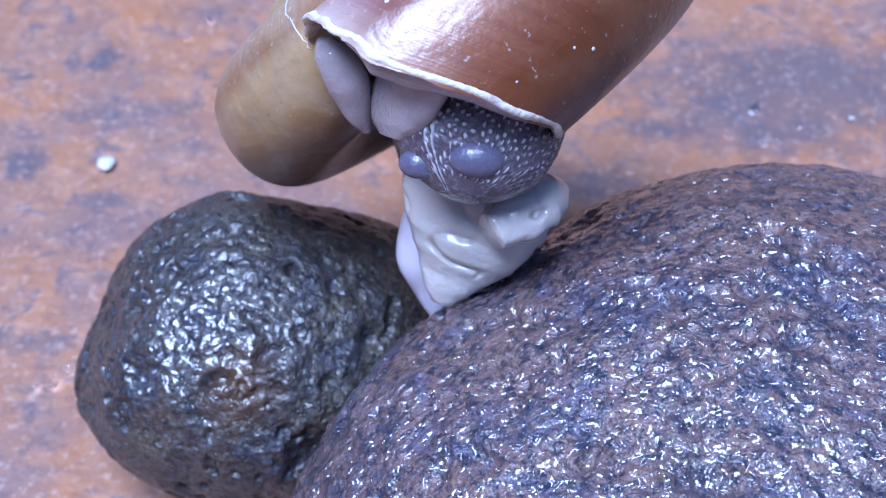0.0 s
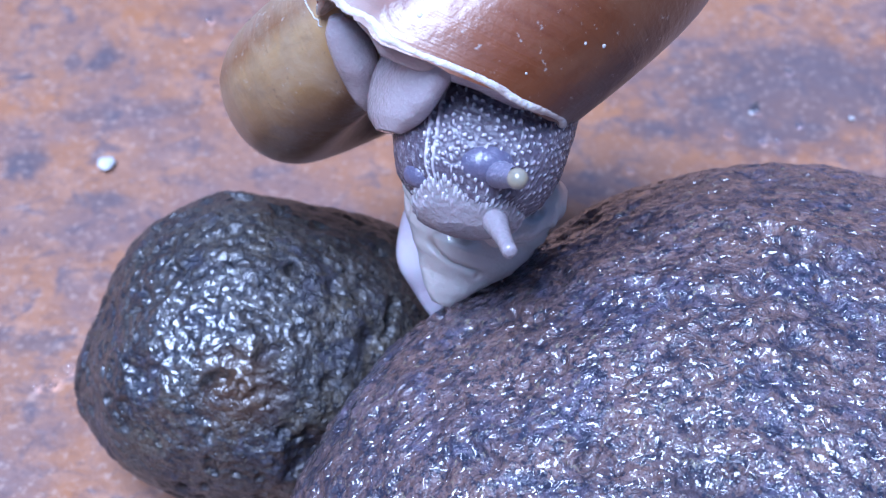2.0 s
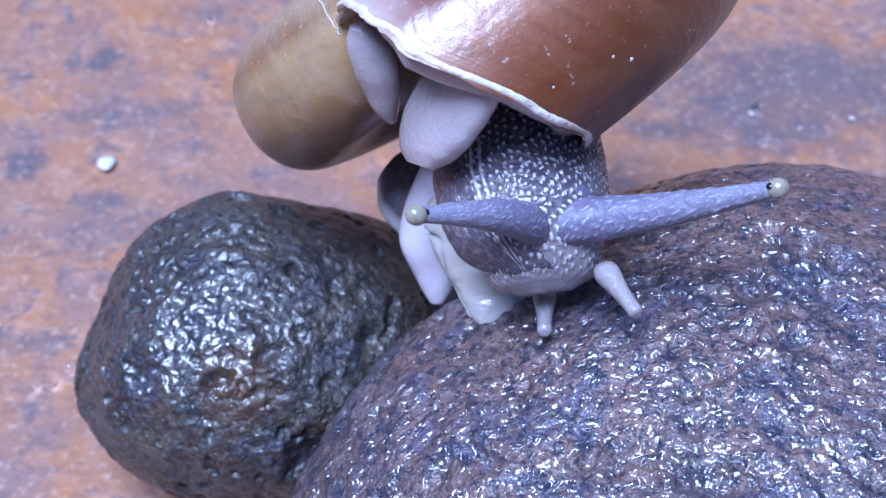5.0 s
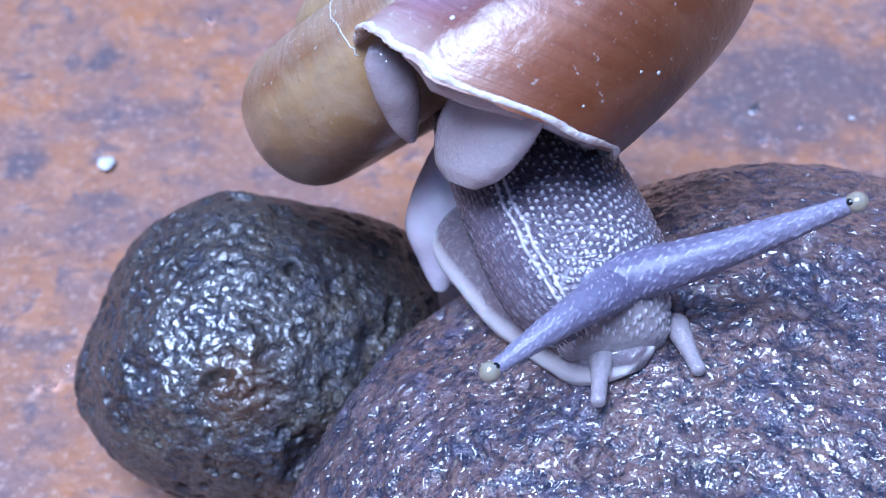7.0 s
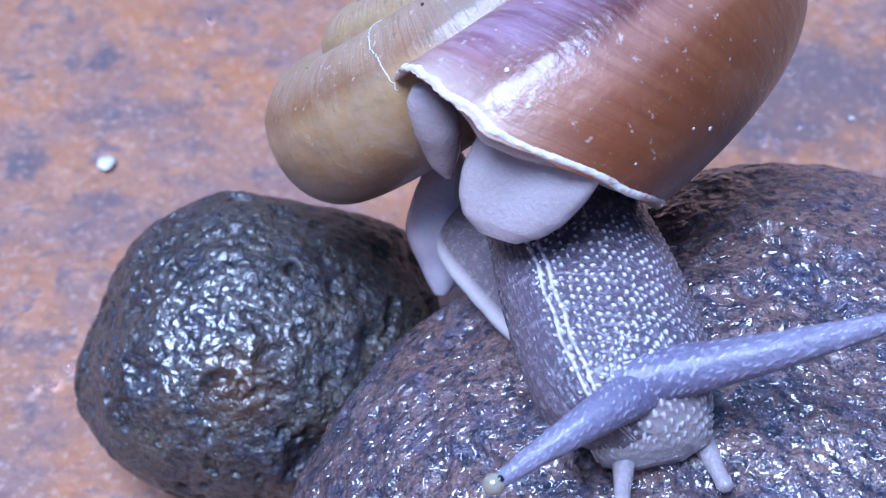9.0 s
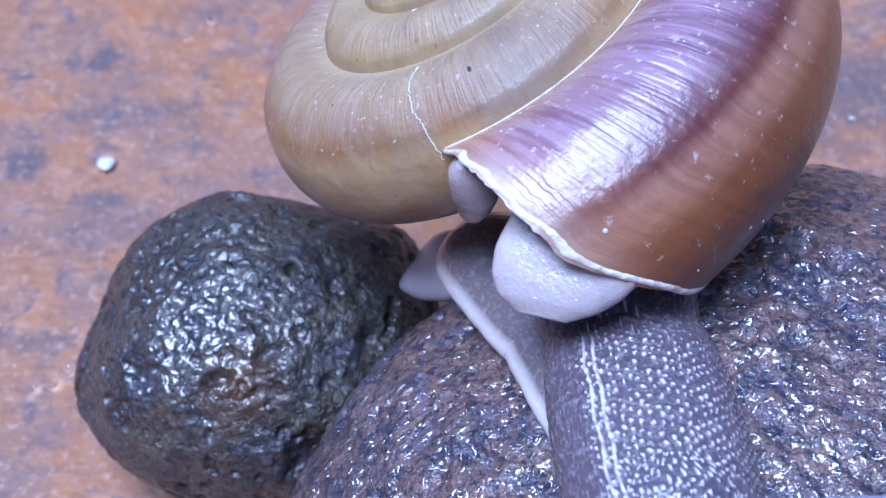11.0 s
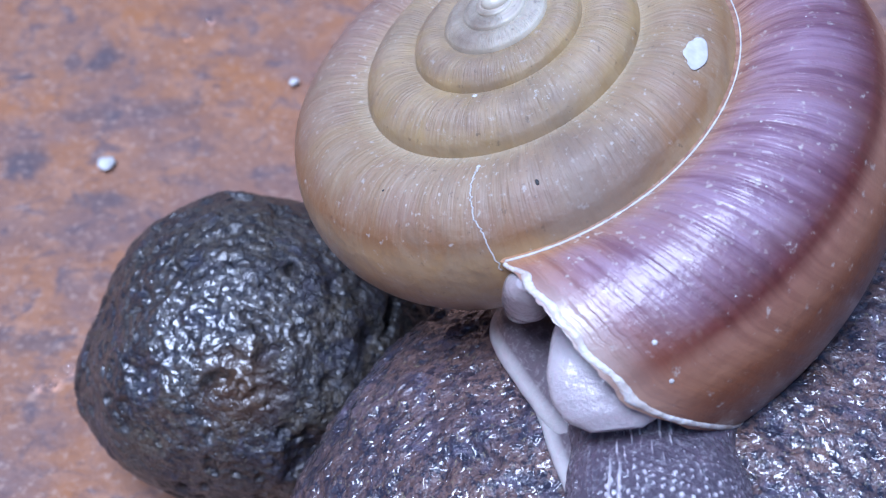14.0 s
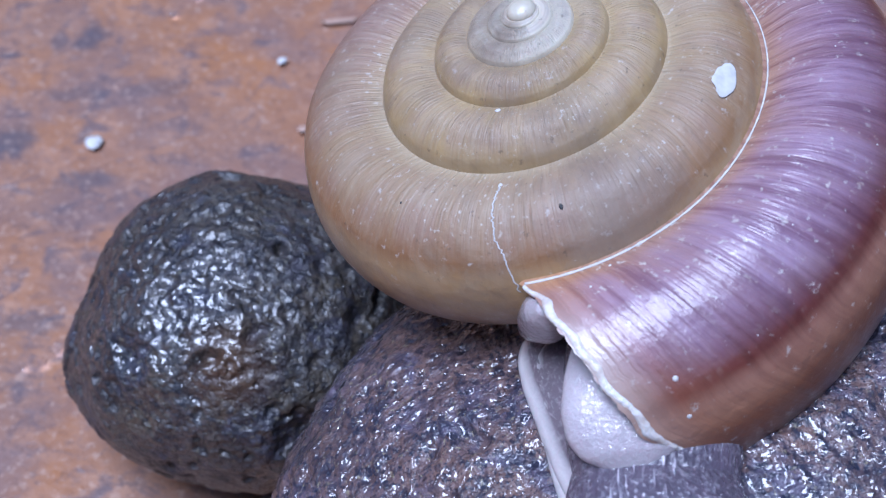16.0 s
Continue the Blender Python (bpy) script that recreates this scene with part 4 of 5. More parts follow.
    NECK = [(0, 0.00796, -0.02155, -0.00094, -25.1, -5.8, 166.1), (0.5, 0.00775, -0.02225, -0.00111, -23.0, -6.0, 165.4), (1, 0.00736, -0.02267, -0.00136, -23.2, -6.2, 164.9), (1.5, 0.00725, -0.02322, -0.00152, -22.6, -6.1, 165.1), (2, 0.00731, -0.02371, -0.00169, -22.5, -5.8, 166.0), (2.5, 0.00734, -0.02424, -0.00217, -23.3, -5.5, 166.7), (3, 0.00740, -0.02466, -0.00270, -24.3, -5.2, 167.4), (3.5, 0.00734, -0.02438, -0.00352, -26.7, -5.1, 167.6), (4, 0.00808, -0.02380, -0.00441, -26.7, -3.9, 170.7), (4.6, 0.00908, -0.02397, -0.00463, -17.5, -1.0, 177.6), (5.25, 0.01068, -0.02412, -0.00527, -6.5, 4.5, -169.2), (5.9, 0.01220, -0.02446, -0.00607, -4.5, 8.1, -160.0), (6.5, 0.01297, -0.02519, -0.00663, -6.4, 8.3, -159.7), (7, 0.01336, -0.02631, -0.00660, -5.0, 7.6, -161.3), (7.5, 0.01346, -0.02728, -0.00667, -3.8, 7.1, -162.7), (8, 0.01350, -0.02878, -0.00687, -2.1, 6.1, -165.2), (8.5, 0.01298, -0.02966, -0.00692, -1.9, 5.5, -166.8), (9, 0.01256, -0.03029, -0.00739, -1.8, 5.1, -167.8), (9.6, 0.01241, -0.03122, -0.00828, -0.9, 4.2, -169.8), (10.25, 0.01245, -0.03218, -0.00995, -0.6, 3.3, -172.1), (10.9, 0.01231, -0.03292, -0.01178, -1.0, 2.4, -174.1), (11.5, 0.01167, -0.03326, -0.01308, -1.4, 1.8, -175.6), (12, 0.01072, -0.03324, -0.01384, -1.5, 1.3, -176.9), (12.5, 0.00968, -0.03333, -0.01409, -1.4, 0.6, -178.6), (13, 0.00908, -0.03322, -0.01396, -0.7, 0.1, -179.7), (13.5, 0.00841, -0.03335, -0.01387, -2.4, -0.2, 179.6), (14, 0.00807, -0.03330, -0.01369, -4.1, -0.2, 179.6), (14.5, 0.00749, -0.03331, -0.01341, -5.8, -0.5, 178.8), (15, 0.00709, -0.03305, -0.01350, -7.4, -0.7, 178.4), (15.5, 0.00647, -0.03316, -0.01403, -8.4, -0.8, 178.2), (16, 0.00618, -0.03349, -0.01445, -9.1, -0.8, 178.1)]
    NECK_ROOT = [(0, 0.01224, -0.00721, 0.00601, -25.1, -5.8, 166.1), (0.5, 0.01222, -0.00771, 0.00530, -23.0, -6.0, 165.4), (1, 0.01201, -0.00821, 0.00509, -23.2, -6.2, 164.9), (1.5, 0.01182, -0.00866, 0.00477, -22.6, -6.1, 165.1), (2, 0.01161, -0.00908, 0.00459, -22.5, -5.8, 166.0), (2.5, 0.01143, -0.00963, 0.00432, -23.3, -5.5, 166.7), (3, 0.01128, -0.01011, 0.00405, -24.3, -5.2, 167.4), (3.5, 0.01116, -0.01013, 0.00387, -26.7, -5.1, 167.6), (4, 0.01094, -0.00933, 0.00298, -26.7, -3.9, 170.7), (4.6, 0.00982, -0.00825, 0.00033, -17.5, -1.0, 177.6), (5.25, 0.00746, -0.00804, -0.00342, -6.5, 4.5, -169.2), (5.9, 0.00641, -0.00906, -0.00479, -4.5, 8.1, -160.0), (6.5, 0.00702, -0.00991, -0.00482, -6.4, 8.3, -159.7), (7, 0.00791, -0.01080, -0.00517, -5.0, 7.6, -161.3), (7.5, 0.00845, -0.01160, -0.00559, -3.8, 7.1, -162.7), (8, 0.00922, -0.01285, -0.00628, -2.1, 6.1, -165.2), (8.5, 0.00915, -0.01362, -0.00637, -1.9, 5.5, -166.8), (9, 0.00899, -0.01405, -0.00688, -1.8, 5.1, -167.8), (9.6, 0.00919, -0.01344, -0.00801, -0.9, 4.2, -169.8), (10.25, 0.00965, -0.01205, -0.00973, -0.6, 3.3, -172.1), (10.9, 0.00998, -0.01038, -0.01138, -1.0, 2.4, -174.1), (11.5, 0.00980, -0.00921, -0.01251, -1.4, 1.8, -175.6), (12, 0.00938, -0.00867, -0.01317, -1.5, 1.3, -176.9), (12.5, 0.00905, -0.00855, -0.01347, -1.4, 0.6, -178.6), (13, 0.00894, -0.00839, -0.01363, -0.7, 0.1, -179.7), (13.5, 0.00857, -0.00912, -0.01287, -2.4, -0.2, 179.6), (14, 0.00825, -0.00991, -0.01203, -4.1, -0.2, 179.6), (14.5, 0.00798, -0.01069, -0.01110, -5.8, -0.5, 178.8), (15, 0.00776, -0.01100, -0.01063, -7.4, -0.7, 178.4), (15.5, 0.00721, -0.01091, -0.01076, -8.4, -0.8, 178.2), (16, 0.00699, -0.01086, -0.01082, -9.1, -0.8, 178.1)]
    HEAD = [(0, 0.00796, -0.02155, -0.00094, 32.6, -0.1, 179.8), (0.5, 0.00775, -0.02225, -0.00111, 32.2, 0.0, -180.0), (1, 0.00736, -0.02267, -0.00136, 29.2, -0.3, 179.2), (1.5, 0.00725, -0.02322, -0.00152, 12.5, -1.6, 176.3), (2, 0.00731, -0.02371, -0.00169, -12.1, -3.3, 172.0), (2.5, 0.00734, -0.02424, -0.00217, -15.6, -2.6, 173.8), (3, 0.00740, -0.02466, -0.00270, -17.0, -0.6, 178.6), (3.5, 0.00734, -0.02438, -0.00352, -18.2, 1.6, -176.1), (4, 0.00808, -0.02380, -0.00441, -23.2, 4.7, -168.6), (4.6, 0.00908, -0.02397, -0.00463, -30.1, 4.2, -169.9), (5.25, 0.01068, -0.02412, -0.00527, -25.8, 2.1, -174.9), (5.9, 0.01220, -0.02446, -0.00607, -18.2, 0.6, -178.6), (6.5, 0.01297, -0.02519, -0.00663, -14.0, 1.4, -176.7), (7, 0.01336, -0.02631, -0.00660, -16.4, 3.7, -171.1), (7.5, 0.01346, -0.02728, -0.00667, -15.1, 4.4, -169.5), (8, 0.01350, -0.02878, -0.00687, -15.4, 4.2, -169.9), (8.5, 0.01298, -0.02966, -0.00692, -20.2, 4.3, -169.6), (9, 0.01256, -0.03029, -0.00739, -20.1, 4.2, -170.0), (9.6, 0.01241, -0.03122, -0.00828, -20.9, 3.2, -172.3), (10.25, 0.01245, -0.03218, -0.00995, -25.7, 2.1, -175.0), (10.9, 0.01231, -0.03292, -0.01178, -33.1, 1.8, -175.6), (11.5, 0.01167, -0.03326, -0.01308, -41.7, 2.7, -173.6), (12, 0.01072, -0.03324, -0.01384, -48.1, 4.2, -170.0), (12.5, 0.00968, -0.03333, -0.01409, -53.4, 5.6, -166.5), (13, 0.00908, -0.03322, -0.01396, -60.2, 6.7, -163.8), (13.5, 0.00841, -0.03335, -0.01387, -68.0, 7.7, -161.1), (14, 0.00807, -0.03330, -0.01369, -74.9, 8.8, -158.3), (14.5, 0.00749, -0.03331, -0.01341, -79.7, 9.9, -155.5), (15, 0.00709, -0.03305, -0.01350, -82.4, 10.7, -153.1), (15.5, 0.00647, -0.03316, -0.01403, -84.0, 11.4, -151.3), (16, 0.00618, -0.03349, -0.01445, -85.2, 11.9, -149.8)]
    EYESTALK_A = [(0, 0.00880, -0.02315, 0.00058, 42.0, 0.6, -178.5), (0.5, 0.00861, -0.02380, 0.00041, 41.8, 0.9, -177.9), (1, 0.00829, -0.02419, 0.00010, 41.3, 1.6, -176.2), (1.5, 0.00867, -0.02571, 0.00032, 36.4, 5.3, -167.1), (2, 0.00929, -0.02959, 0.00285, 33.9, 7.8, -160.9), (2.5, 0.01042, -0.03146, 0.00250, 29.0, 10.5, -153.8), (3, 0.01152, -0.03238, 0.00084, 18.4, 12.1, -149.3), (3.5, 0.01231, -0.03213, 0.00067, 18.7, 14.4, -142.3), (4, 0.01604, -0.03000, 0.00090, 29.5, 20.5, -116.6), (4.6, 0.02012, -0.02861, 0.00141, 27.7, 22.6, -96.4), (5.25, 0.02186, -0.02771, 0.00118, 28.9, 22.7, -89.3), (5.9, 0.02268, -0.02699, 0.00081, 31.1, 22.6, -83.0), (6.5, 0.02413, -0.02718, 0.00059, 28.2, 22.4, -80.5), (7, 0.02498, -0.02756, 0.00102, 30.3, 22.2, -77.0), (7.5, 0.02481, -0.02878, 0.00072, 29.8, 22.3, -78.4), (8, 0.02415, -0.03117, -0.00028, 26.4, 22.7, -86.4), (8.5, 0.02363, -0.03166, -0.00064, 26.6, 22.7, -86.1), (9, 0.02375, -0.03199, -0.00017, 28.1, 22.5, -81.4), (9.6, 0.02345, -0.03278, -0.00109, 29.7, 22.3, -78.9), (10.25, 0.02349, -0.03391, -0.00352, 27.8, 22.5, -80.9), (10.9, 0.02349, -0.03490, -0.00632, 24.4, 22.6, -84.6), (11.5, 0.02305, -0.03529, -0.00818, 22.3, 22.7, -86.6), (12, 0.02232, -0.03506, -0.00896, 22.0, 22.7, -86.2), (12.5, 0.02145, -0.03469, -0.00906, 22.7, 22.6, -84.9), (13, 0.02093, -0.03391, -0.00880, 23.8, 22.6, -83.1), (13.5, 0.02031, -0.03331, -0.00866, 25.0, 22.5, -81.2), (14, 0.01999, -0.03260, -0.00852, 26.1, 22.4, -79.5), (14.5, 0.01940, -0.03218, -0.00837, 26.8, 22.3, -78.5), (15, 0.01905, -0.03167, -0.00878, 27.1, 22.3, -78.0), (15.5, 0.01854, -0.03155, -0.00983, 27.3, 22.2, -77.8), (16, 0.01835, -0.03165, -0.01077, 27.5, 22.2, -77.5)]
    EYESTALK_B = [(0, 0.00630, -0.02319, 0.00028, 42.9, -8.0, 160.4), (0.5, 0.00603, -0.02385, 0.00012, 42.7, -8.3, 159.7), (1, 0.00546, -0.02431, -0.00014, 42.1, -9.0, 157.8), (1.5, 0.00438, -0.02595, -0.00017, 35.8, -14.5, 141.7), (2, 0.00364, -0.02675, -0.00052, 28.0, -18.1, 128.5), (2.5, 0.00247, -0.02857, 0.00106, 28.2, -20.8, 114.5), (3, 0.00169, -0.02908, 0.00112, 29.8, -21.2, 112.2), (3.5, 0.00072, -0.02906, 0.00074, 26.6, -21.6, 108.5), (4, 0.00140, -0.02912, 0.00102, 34.1, -21.3, 111.5), (4.6, 0.00307, -0.02954, 0.00173, 40.1, -21.8, 106.9), (5.25, 0.00311, -0.02959, -0.00018, 28.2, -22.2, 103.3), (5.9, 0.00317, -0.03039, -0.00274, 12.7, -21.8, 107.6), (6.5, 0.00504, -0.03222, -0.00462, -1.1, -19.7, 121.1), (7, 0.00664, -0.03357, -0.00507, -4.8, -18.2, 128.4), (7.5, 0.00539, -0.03354, -0.00491, -3.6, -20.2, 118.7), (8, 0.00405, -0.03458, -0.00537, -6.3, -20.8, 114.8), (8.5, 0.00429, -0.03511, -0.00577, -6.9, -20.5, 116.8), (9, 0.00453, -0.03667, -0.00708, -12.1, -18.9, 125.1), (9.6, 0.00464, -0.03726, -0.00782, -10.9, -19.2, 123.6), (10.25, 0.00471, -0.03739, -0.00934, -9.3, -20.2, 118.4), (10.9, 0.00465, -0.03721, -0.01109, -7.8, -21.2, 112.4), (11.5, 0.00422, -0.03699, -0.01240, -7.0, -21.6, 109.1), (12, 0.00354, -0.03681, -0.01323, -7.5, -21.5, 109.5), (12.5, 0.00274, -0.03684, -0.01367, -9.4, -21.2, 112.2), (13, 0.00231, -0.03664, -0.01394, -11.9, -20.6, 116.0), (13.5, 0.00179, -0.03667, -0.01438, -14.4, -19.9, 120.0), (14, 0.00159, -0.03651, -0.01473, -16.5, -19.3, 123.2), (14.5, 0.00115, -0.03641, -0.01486, -17.6, -18.9, 125.2), (15, 0.00091, -0.03598, -0.01536, -18.0, -18.7, 125.8), (15.5, 0.00044, -0.03588, -0.01642, -18.0, -18.7, 126.0), (16, 0.00031, -0.03601, -0.01739, -18.1, -18.7, 126.2)]
    FEELER_A = [(0, 0.00890, -0.02338, -0.00151, 33.2, 0.2, -179.6), (0.5, 0.00871, -0.02442, -0.00157, 32.7, 0.9, -177.8), (1, 0.00836, -0.02598, -0.00151, 29.4, 2.5, -174.1), (1.5, 0.00854, -0.03120, -0.00045, 19.1, 2.1, -174.9), (2, 0.00905, -0.03144, -0.00084, 17.1, 5.7, -166.3), (2.5, 0.00966, -0.03192, -0.00129, 15.3, 8.4, -159.4), (3, 0.01039, -0.03232, -0.00180, 15.5, 9.3, -157.0), (3.5, 0.01111, -0.03215, -0.00271, 20.6, 7.9, -160.6), (4, 0.01288, -0.03076, -0.00449, 13.9, 9.1, -157.5), (4.6, 0.01416, -0.03073, -0.00520, 7.2, 9.8, -155.6), (5.25, 0.01535, -0.03066, -0.00618, 3.3, 9.5, -156.4), (5.9, 0.01641, -0.03066, -0.00720, 1.3, 8.6, -158.9), (6.5, 0.01733, -0.03088, -0.00795, 0.9, 7.4, -161.9), (7, 0.01796, -0.03158, -0.00798, 1.5, 6.3, -164.8), (7.5, 0.01762, -0.03298, -0.00844, 2.2, 5.9, -165.7), (8, 0.01718, -0.03443, -0.00859, 2.0, 4.9, -168.3), (8.5, 0.01647, -0.03494, -0.00898, 4.3, 4.3, -169.5), (9, 0.01635, -0.03559, -0.00947, 8.2, 6.1, -165.3), (9.6, 0.01593, -0.03630, -0.01019, 11.6, 5.0, -167.8), (10.25, 0.01564, -0.03677, -0.01154, 13.4, 3.3, -172.0), (10.9, 0.01537, -0.03688, -0.01321, 13.9, 2.5, -174.0), (11.5, 0.01484, -0.03666, -0.01480, 14.4, 2.3, -174.4), (12, 0.01413, -0.03626, -0.01604, 14.7, 2.4, -174.3), (12.5, 0.01332, -0.03599, -0.01684, 14.3, 2.5, -173.9), (13, 0.01289, -0.03547, -0.01745, 13.3, 2.8, -173.4), (13.5, 0.01237, -0.03520, -0.01824, 11.6, 3.1, -172.6), (14, 0.01216, -0.03479, -0.01901, 9.5, 3.4, -171.8), (14.5, 0.01168, -0.03456, -0.01963, 7.0, 3.8, -170.9), (15, 0.01137, -0.03422, -0.02055, 4.2, 4.2, -170.0), (15.5, 0.01081, -0.03440, -0.02187, 1.5, 4.5, -169.2), (16, 0.01058, -0.03484, -0.02307, -1.1, 4.8, -168.5)]
    FEELER_B = [(0, 0.00725, -0.02409, -0.00215, 27.1, -2.1, 175.0), (0.5, 0.00704, -0.02520, -0.00237, 26.5, -1.7, 175.9), (1, 0.00659, -0.02595, -0.00266, 25.9, -1.5, 176.5), (1.5, 0.00631, -0.02650, -0.00310, 25.3, -1.0, 177.7), (2, 0.00619, -0.02695, -0.00352, 24.8, 0.2, -179.6), (2.5, 0.00627, -0.02720, -0.00403, 25.3, 1.1, -177.3), (3, 0.00669, -0.02718, -0.00477, 26.5, 1.0, -177.6), (3.5, 0.00718, -0.02728, -0.00565, 26.9, 0.2, -179.5), (4, 0.00812, -0.02735, -0.00675, 24.8, -0.7, 178.2), (4.6, 0.00932, -0.02825, -0.00824, 17.7, -1.5, 176.5), (5.25, 0.01056, -0.02964, -0.00978, 8.9, -2.0, 175.3), (5.9, 0.01110, -0.03157, -0.00918, 2.2, -1.9, 175.5), (6.5, 0.01163, -0.03293, -0.00838, 0.8, -2.4, 174.2), (7, 0.01231, -0.03354, -0.00813, 2.4, -3.3, 172.1), (7.5, 0.01211, -0.03473, -0.00840, 3.4, -3.4, 171.9), (8, 0.01140, -0.03610, -0.00848, 4.4, -5.5, 166.6), (8.5, 0.01116, -0.03617, -0.00847, 8.6, -4.1, 170.1), (9, 0.01082, -0.03684, -0.00898, 6.9, -3.4, 171.7), (9.6, 0.01052, -0.03661, -0.01036, -8.1, -3.9, 170.5), (10.25, 0.01035, -0.03708, -0.01160, -8.2, -3.7, 171.1), (10.9, 0.01008, -0.03761, -0.01274, 3.4, -3.9, 170.5), (11.5, 0.00955, -0.03760, -0.01403, 9.5, -4.1, 170.1), (12, 0.00886, -0.03717, -0.01527, 9.9, -4.1, 170.2), (12.5, 0.00807, -0.03686, -0.01612, 9.1, -4.0, 170.4), (13, 0.00766, -0.03629, -0.01682, 7.3, -3.9, 170.7), (13.5, 0.00716, -0.03595, -0.01772, 4.4, -3.7, 171.1), (14, 0.00697, -0.03549, -0.01862, 0.7, -3.5, 171.5), (14.5, 0.00652, -0.03520, -0.01939, -3.6, -3.4, 172.0), (15, 0.00623, -0.03481, -0.02045, -8.1, -3.2, 172.4), (15.5, 0.00569, -0.03493, -0.02191, -12.6, -3.0, 172.9), (16, 0.00548, -0.03533, -0.02324, -16.6, -2.8, 173.4)]
    FOOT = [(0, 0.00904, -0.01917, -0.00755, -55.1, -8.9, 158.1), (0.5, 0.00881, -0.01977, -0.00771, -55.1, -8.9, 158.1), (1, 0.00835, -0.02001, -0.00798, -55.1, -8.9, 158.1), (1.5, 0.00803, -0.02006, -0.00832, -55.1, -8.9, 158.1), (2, 0.00783, -0.02005, -0.00848, -55.1, -8.9, 158.1), (2.5, 0.00760, -0.02003, -0.00848, -55.1, -8.9, 158.1), (3, 0.00739, -0.01990, -0.00851, -55.1, -8.9, 158.1), (3.5, 0.00702, -0.01981, -0.00855, -55.1, -8.9, 158.1), (4, 0.00714, -0.01944, -0.00883, -50.4, -8.9, 158.1), (4.6, 0.00770, -0.01923, -0.00976, -39.1, -5.9, 165.7), (5.25, 0.00863, -0.01912, -0.01113, -19.4, 0.8, -178.2), (5.9, 0.00959, -0.01901, -0.01162, -12.3, 7.5, -161.7), (6.5, 0.01051, -0.01888, -0.01192, -5.6, 9.6, -156.2), (7, 0.01133, -0.01922, -0.01165, -6.6, 8.3, -159.6), (7.5, 0.01152, -0.01950, -0.01182, -7.2, 8.5, -159.0), (8, 0.01165, -0.02016, -0.01189, -8.2, 9.0, -157.7), (8.5, 0.01118, -0.02058, -0.01225, -9.0, 8.8, -158.3), (9, 0.01065, -0.02134, -0.01268, -9.9, 8.3, -159.6), (9.6, 0.01041, -0.02204, -0.01372, -11.0, 7.7, -161.0), (10.25, 0.01059, -0.02272, -0.01541, -12.1, 7.0, -163.0), (10.9, 0.01074, -0.02327, -0.01720, -14.8, 6.3, -164.8), (11.5, 0.01042, -0.02363, -0.01854, -20.5, 6.0, -165.4), (12, 0.00973, -0.02387, -0.01938, -27.7, 6.1, -165.1), (12.5, 0.00887, -0.02434, -0.01979, -35.4, 6.4, -164.5), (13, 0.00836, -0.02456, -0.01999, -42.9, 6.7, -163.8), (13.5, 0.00774, -0.02497, -0.02038, -49.2, 7.0, -163.0), (14, 0.00745, -0.02511, -0.02072, -54.0, 7.2, -162.3), (14.5, 0.00693, -0.02520, -0.02092, -57.0, 7.5, -161.8), (15, 0.00664, -0.02488, -0.02150, -58.1, 7.6, -161.4), (15.5, 0.00613, -0.02483, -0.02262, -57.7, 7.7, -161.2), (16, 0.00595, -0.02501, -0.02363, -57.3, 7.8, -160.9)]
    SIDE = [(0, 0.00855, -0.01112, -0.00987, -41.8, 2.3, -174.4), (0.5, 0.00832, -0.01171, -0.01003, -41.8, 2.3, -174.4), (1, 0.00786, -0.01195, -0.01030, -41.8, 2.3, -174.4), (1.5, 0.00754, -0.01200, -0.01064, -41.8, 2.3, -174.4), (2, 0.00734, -0.01199, -0.01080, -41.8, 2.3, -174.4), (2.5, 0.00712, -0.01198, -0.01080, -41.8, 2.3, -174.4), (3, 0.00690, -0.01185, -0.01083, -41.8, 2.3, -174.4), (3.5, 0.00652, -0.01220, -0.01097, -36.5, 3.0, -172.7), (4, 0.00642, -0.01261, -0.01135, -29.3, 4.8, -168.4), (4.6, 0.00615, -0.01310, -0.01180, -43.5, 8.4, -159.2), (5.25, 0.00533, -0.01368, -0.01228, -75.1, 16.0, -136.8), (5.9, 0.00588, -0.01569, -0.01325, 9.7, 10.9, -152.5), (6.5, 0.00588, -0.01589, -0.01333, 13.3, 11.4, -151.2), (7, 0.00611, -0.01552, -0.01312, 13.2, 11.6, -150.6), (7.5, 0.00607, -0.01534, -0.01313, 13.2, 11.5, -150.9), (8, 0.00603, -0.01528, -0.01297, 13.0, 11.4, -151.1), (8.5, 0.00513, -0.01431, -0.01309, 12.6, 11.8, -150.1), (9, 0.00413, -0.01340, -0.01328, 12.1, 12.2, -149.0), (9.6, 0.00344, -0.01226, -0.01396, 11.6, 12.2, -148.9), (10.25, 0.00326, -0.01103, -0.01529, 12.3, 11.9, -149.8), (10.9, 0.00312, -0.00989, -0.01669, 13.4, 11.6, -150.7), (11.5, 0.00259, -0.00897, -0.01754, 14.2, 11.6, -150.6), (12, 0.00224, -0.00833, -0.01790, 15.3, 11.4, -151.1), (12.5, 0.00212, -0.00816, -0.01771, 16.7, 11.0, -152.4), (13, 0.00222, -0.00832, -0.01694, 16.7, 10.9, -152.7), (13.5, 0.00228, -0.00865, -0.01664, 18.2, 10.4, -153.9), (14, 0.00269, -0.00950, -0.01549, 14.8, 10.1, -154.8), (14.5, 0.00284, -0.01031, -0.01442, 11.6, 9.4, -156.6), (15, 0.00316, -0.01083, -0.01384, 8.7, 8.2, -159.9), (15.5, 0.00309, -0.01153, -0.01382, 6.2, 6.8, -163.4), (16, 0.00306, -0.01198, -0.01380, 4.8, 6.3, -164.8)]
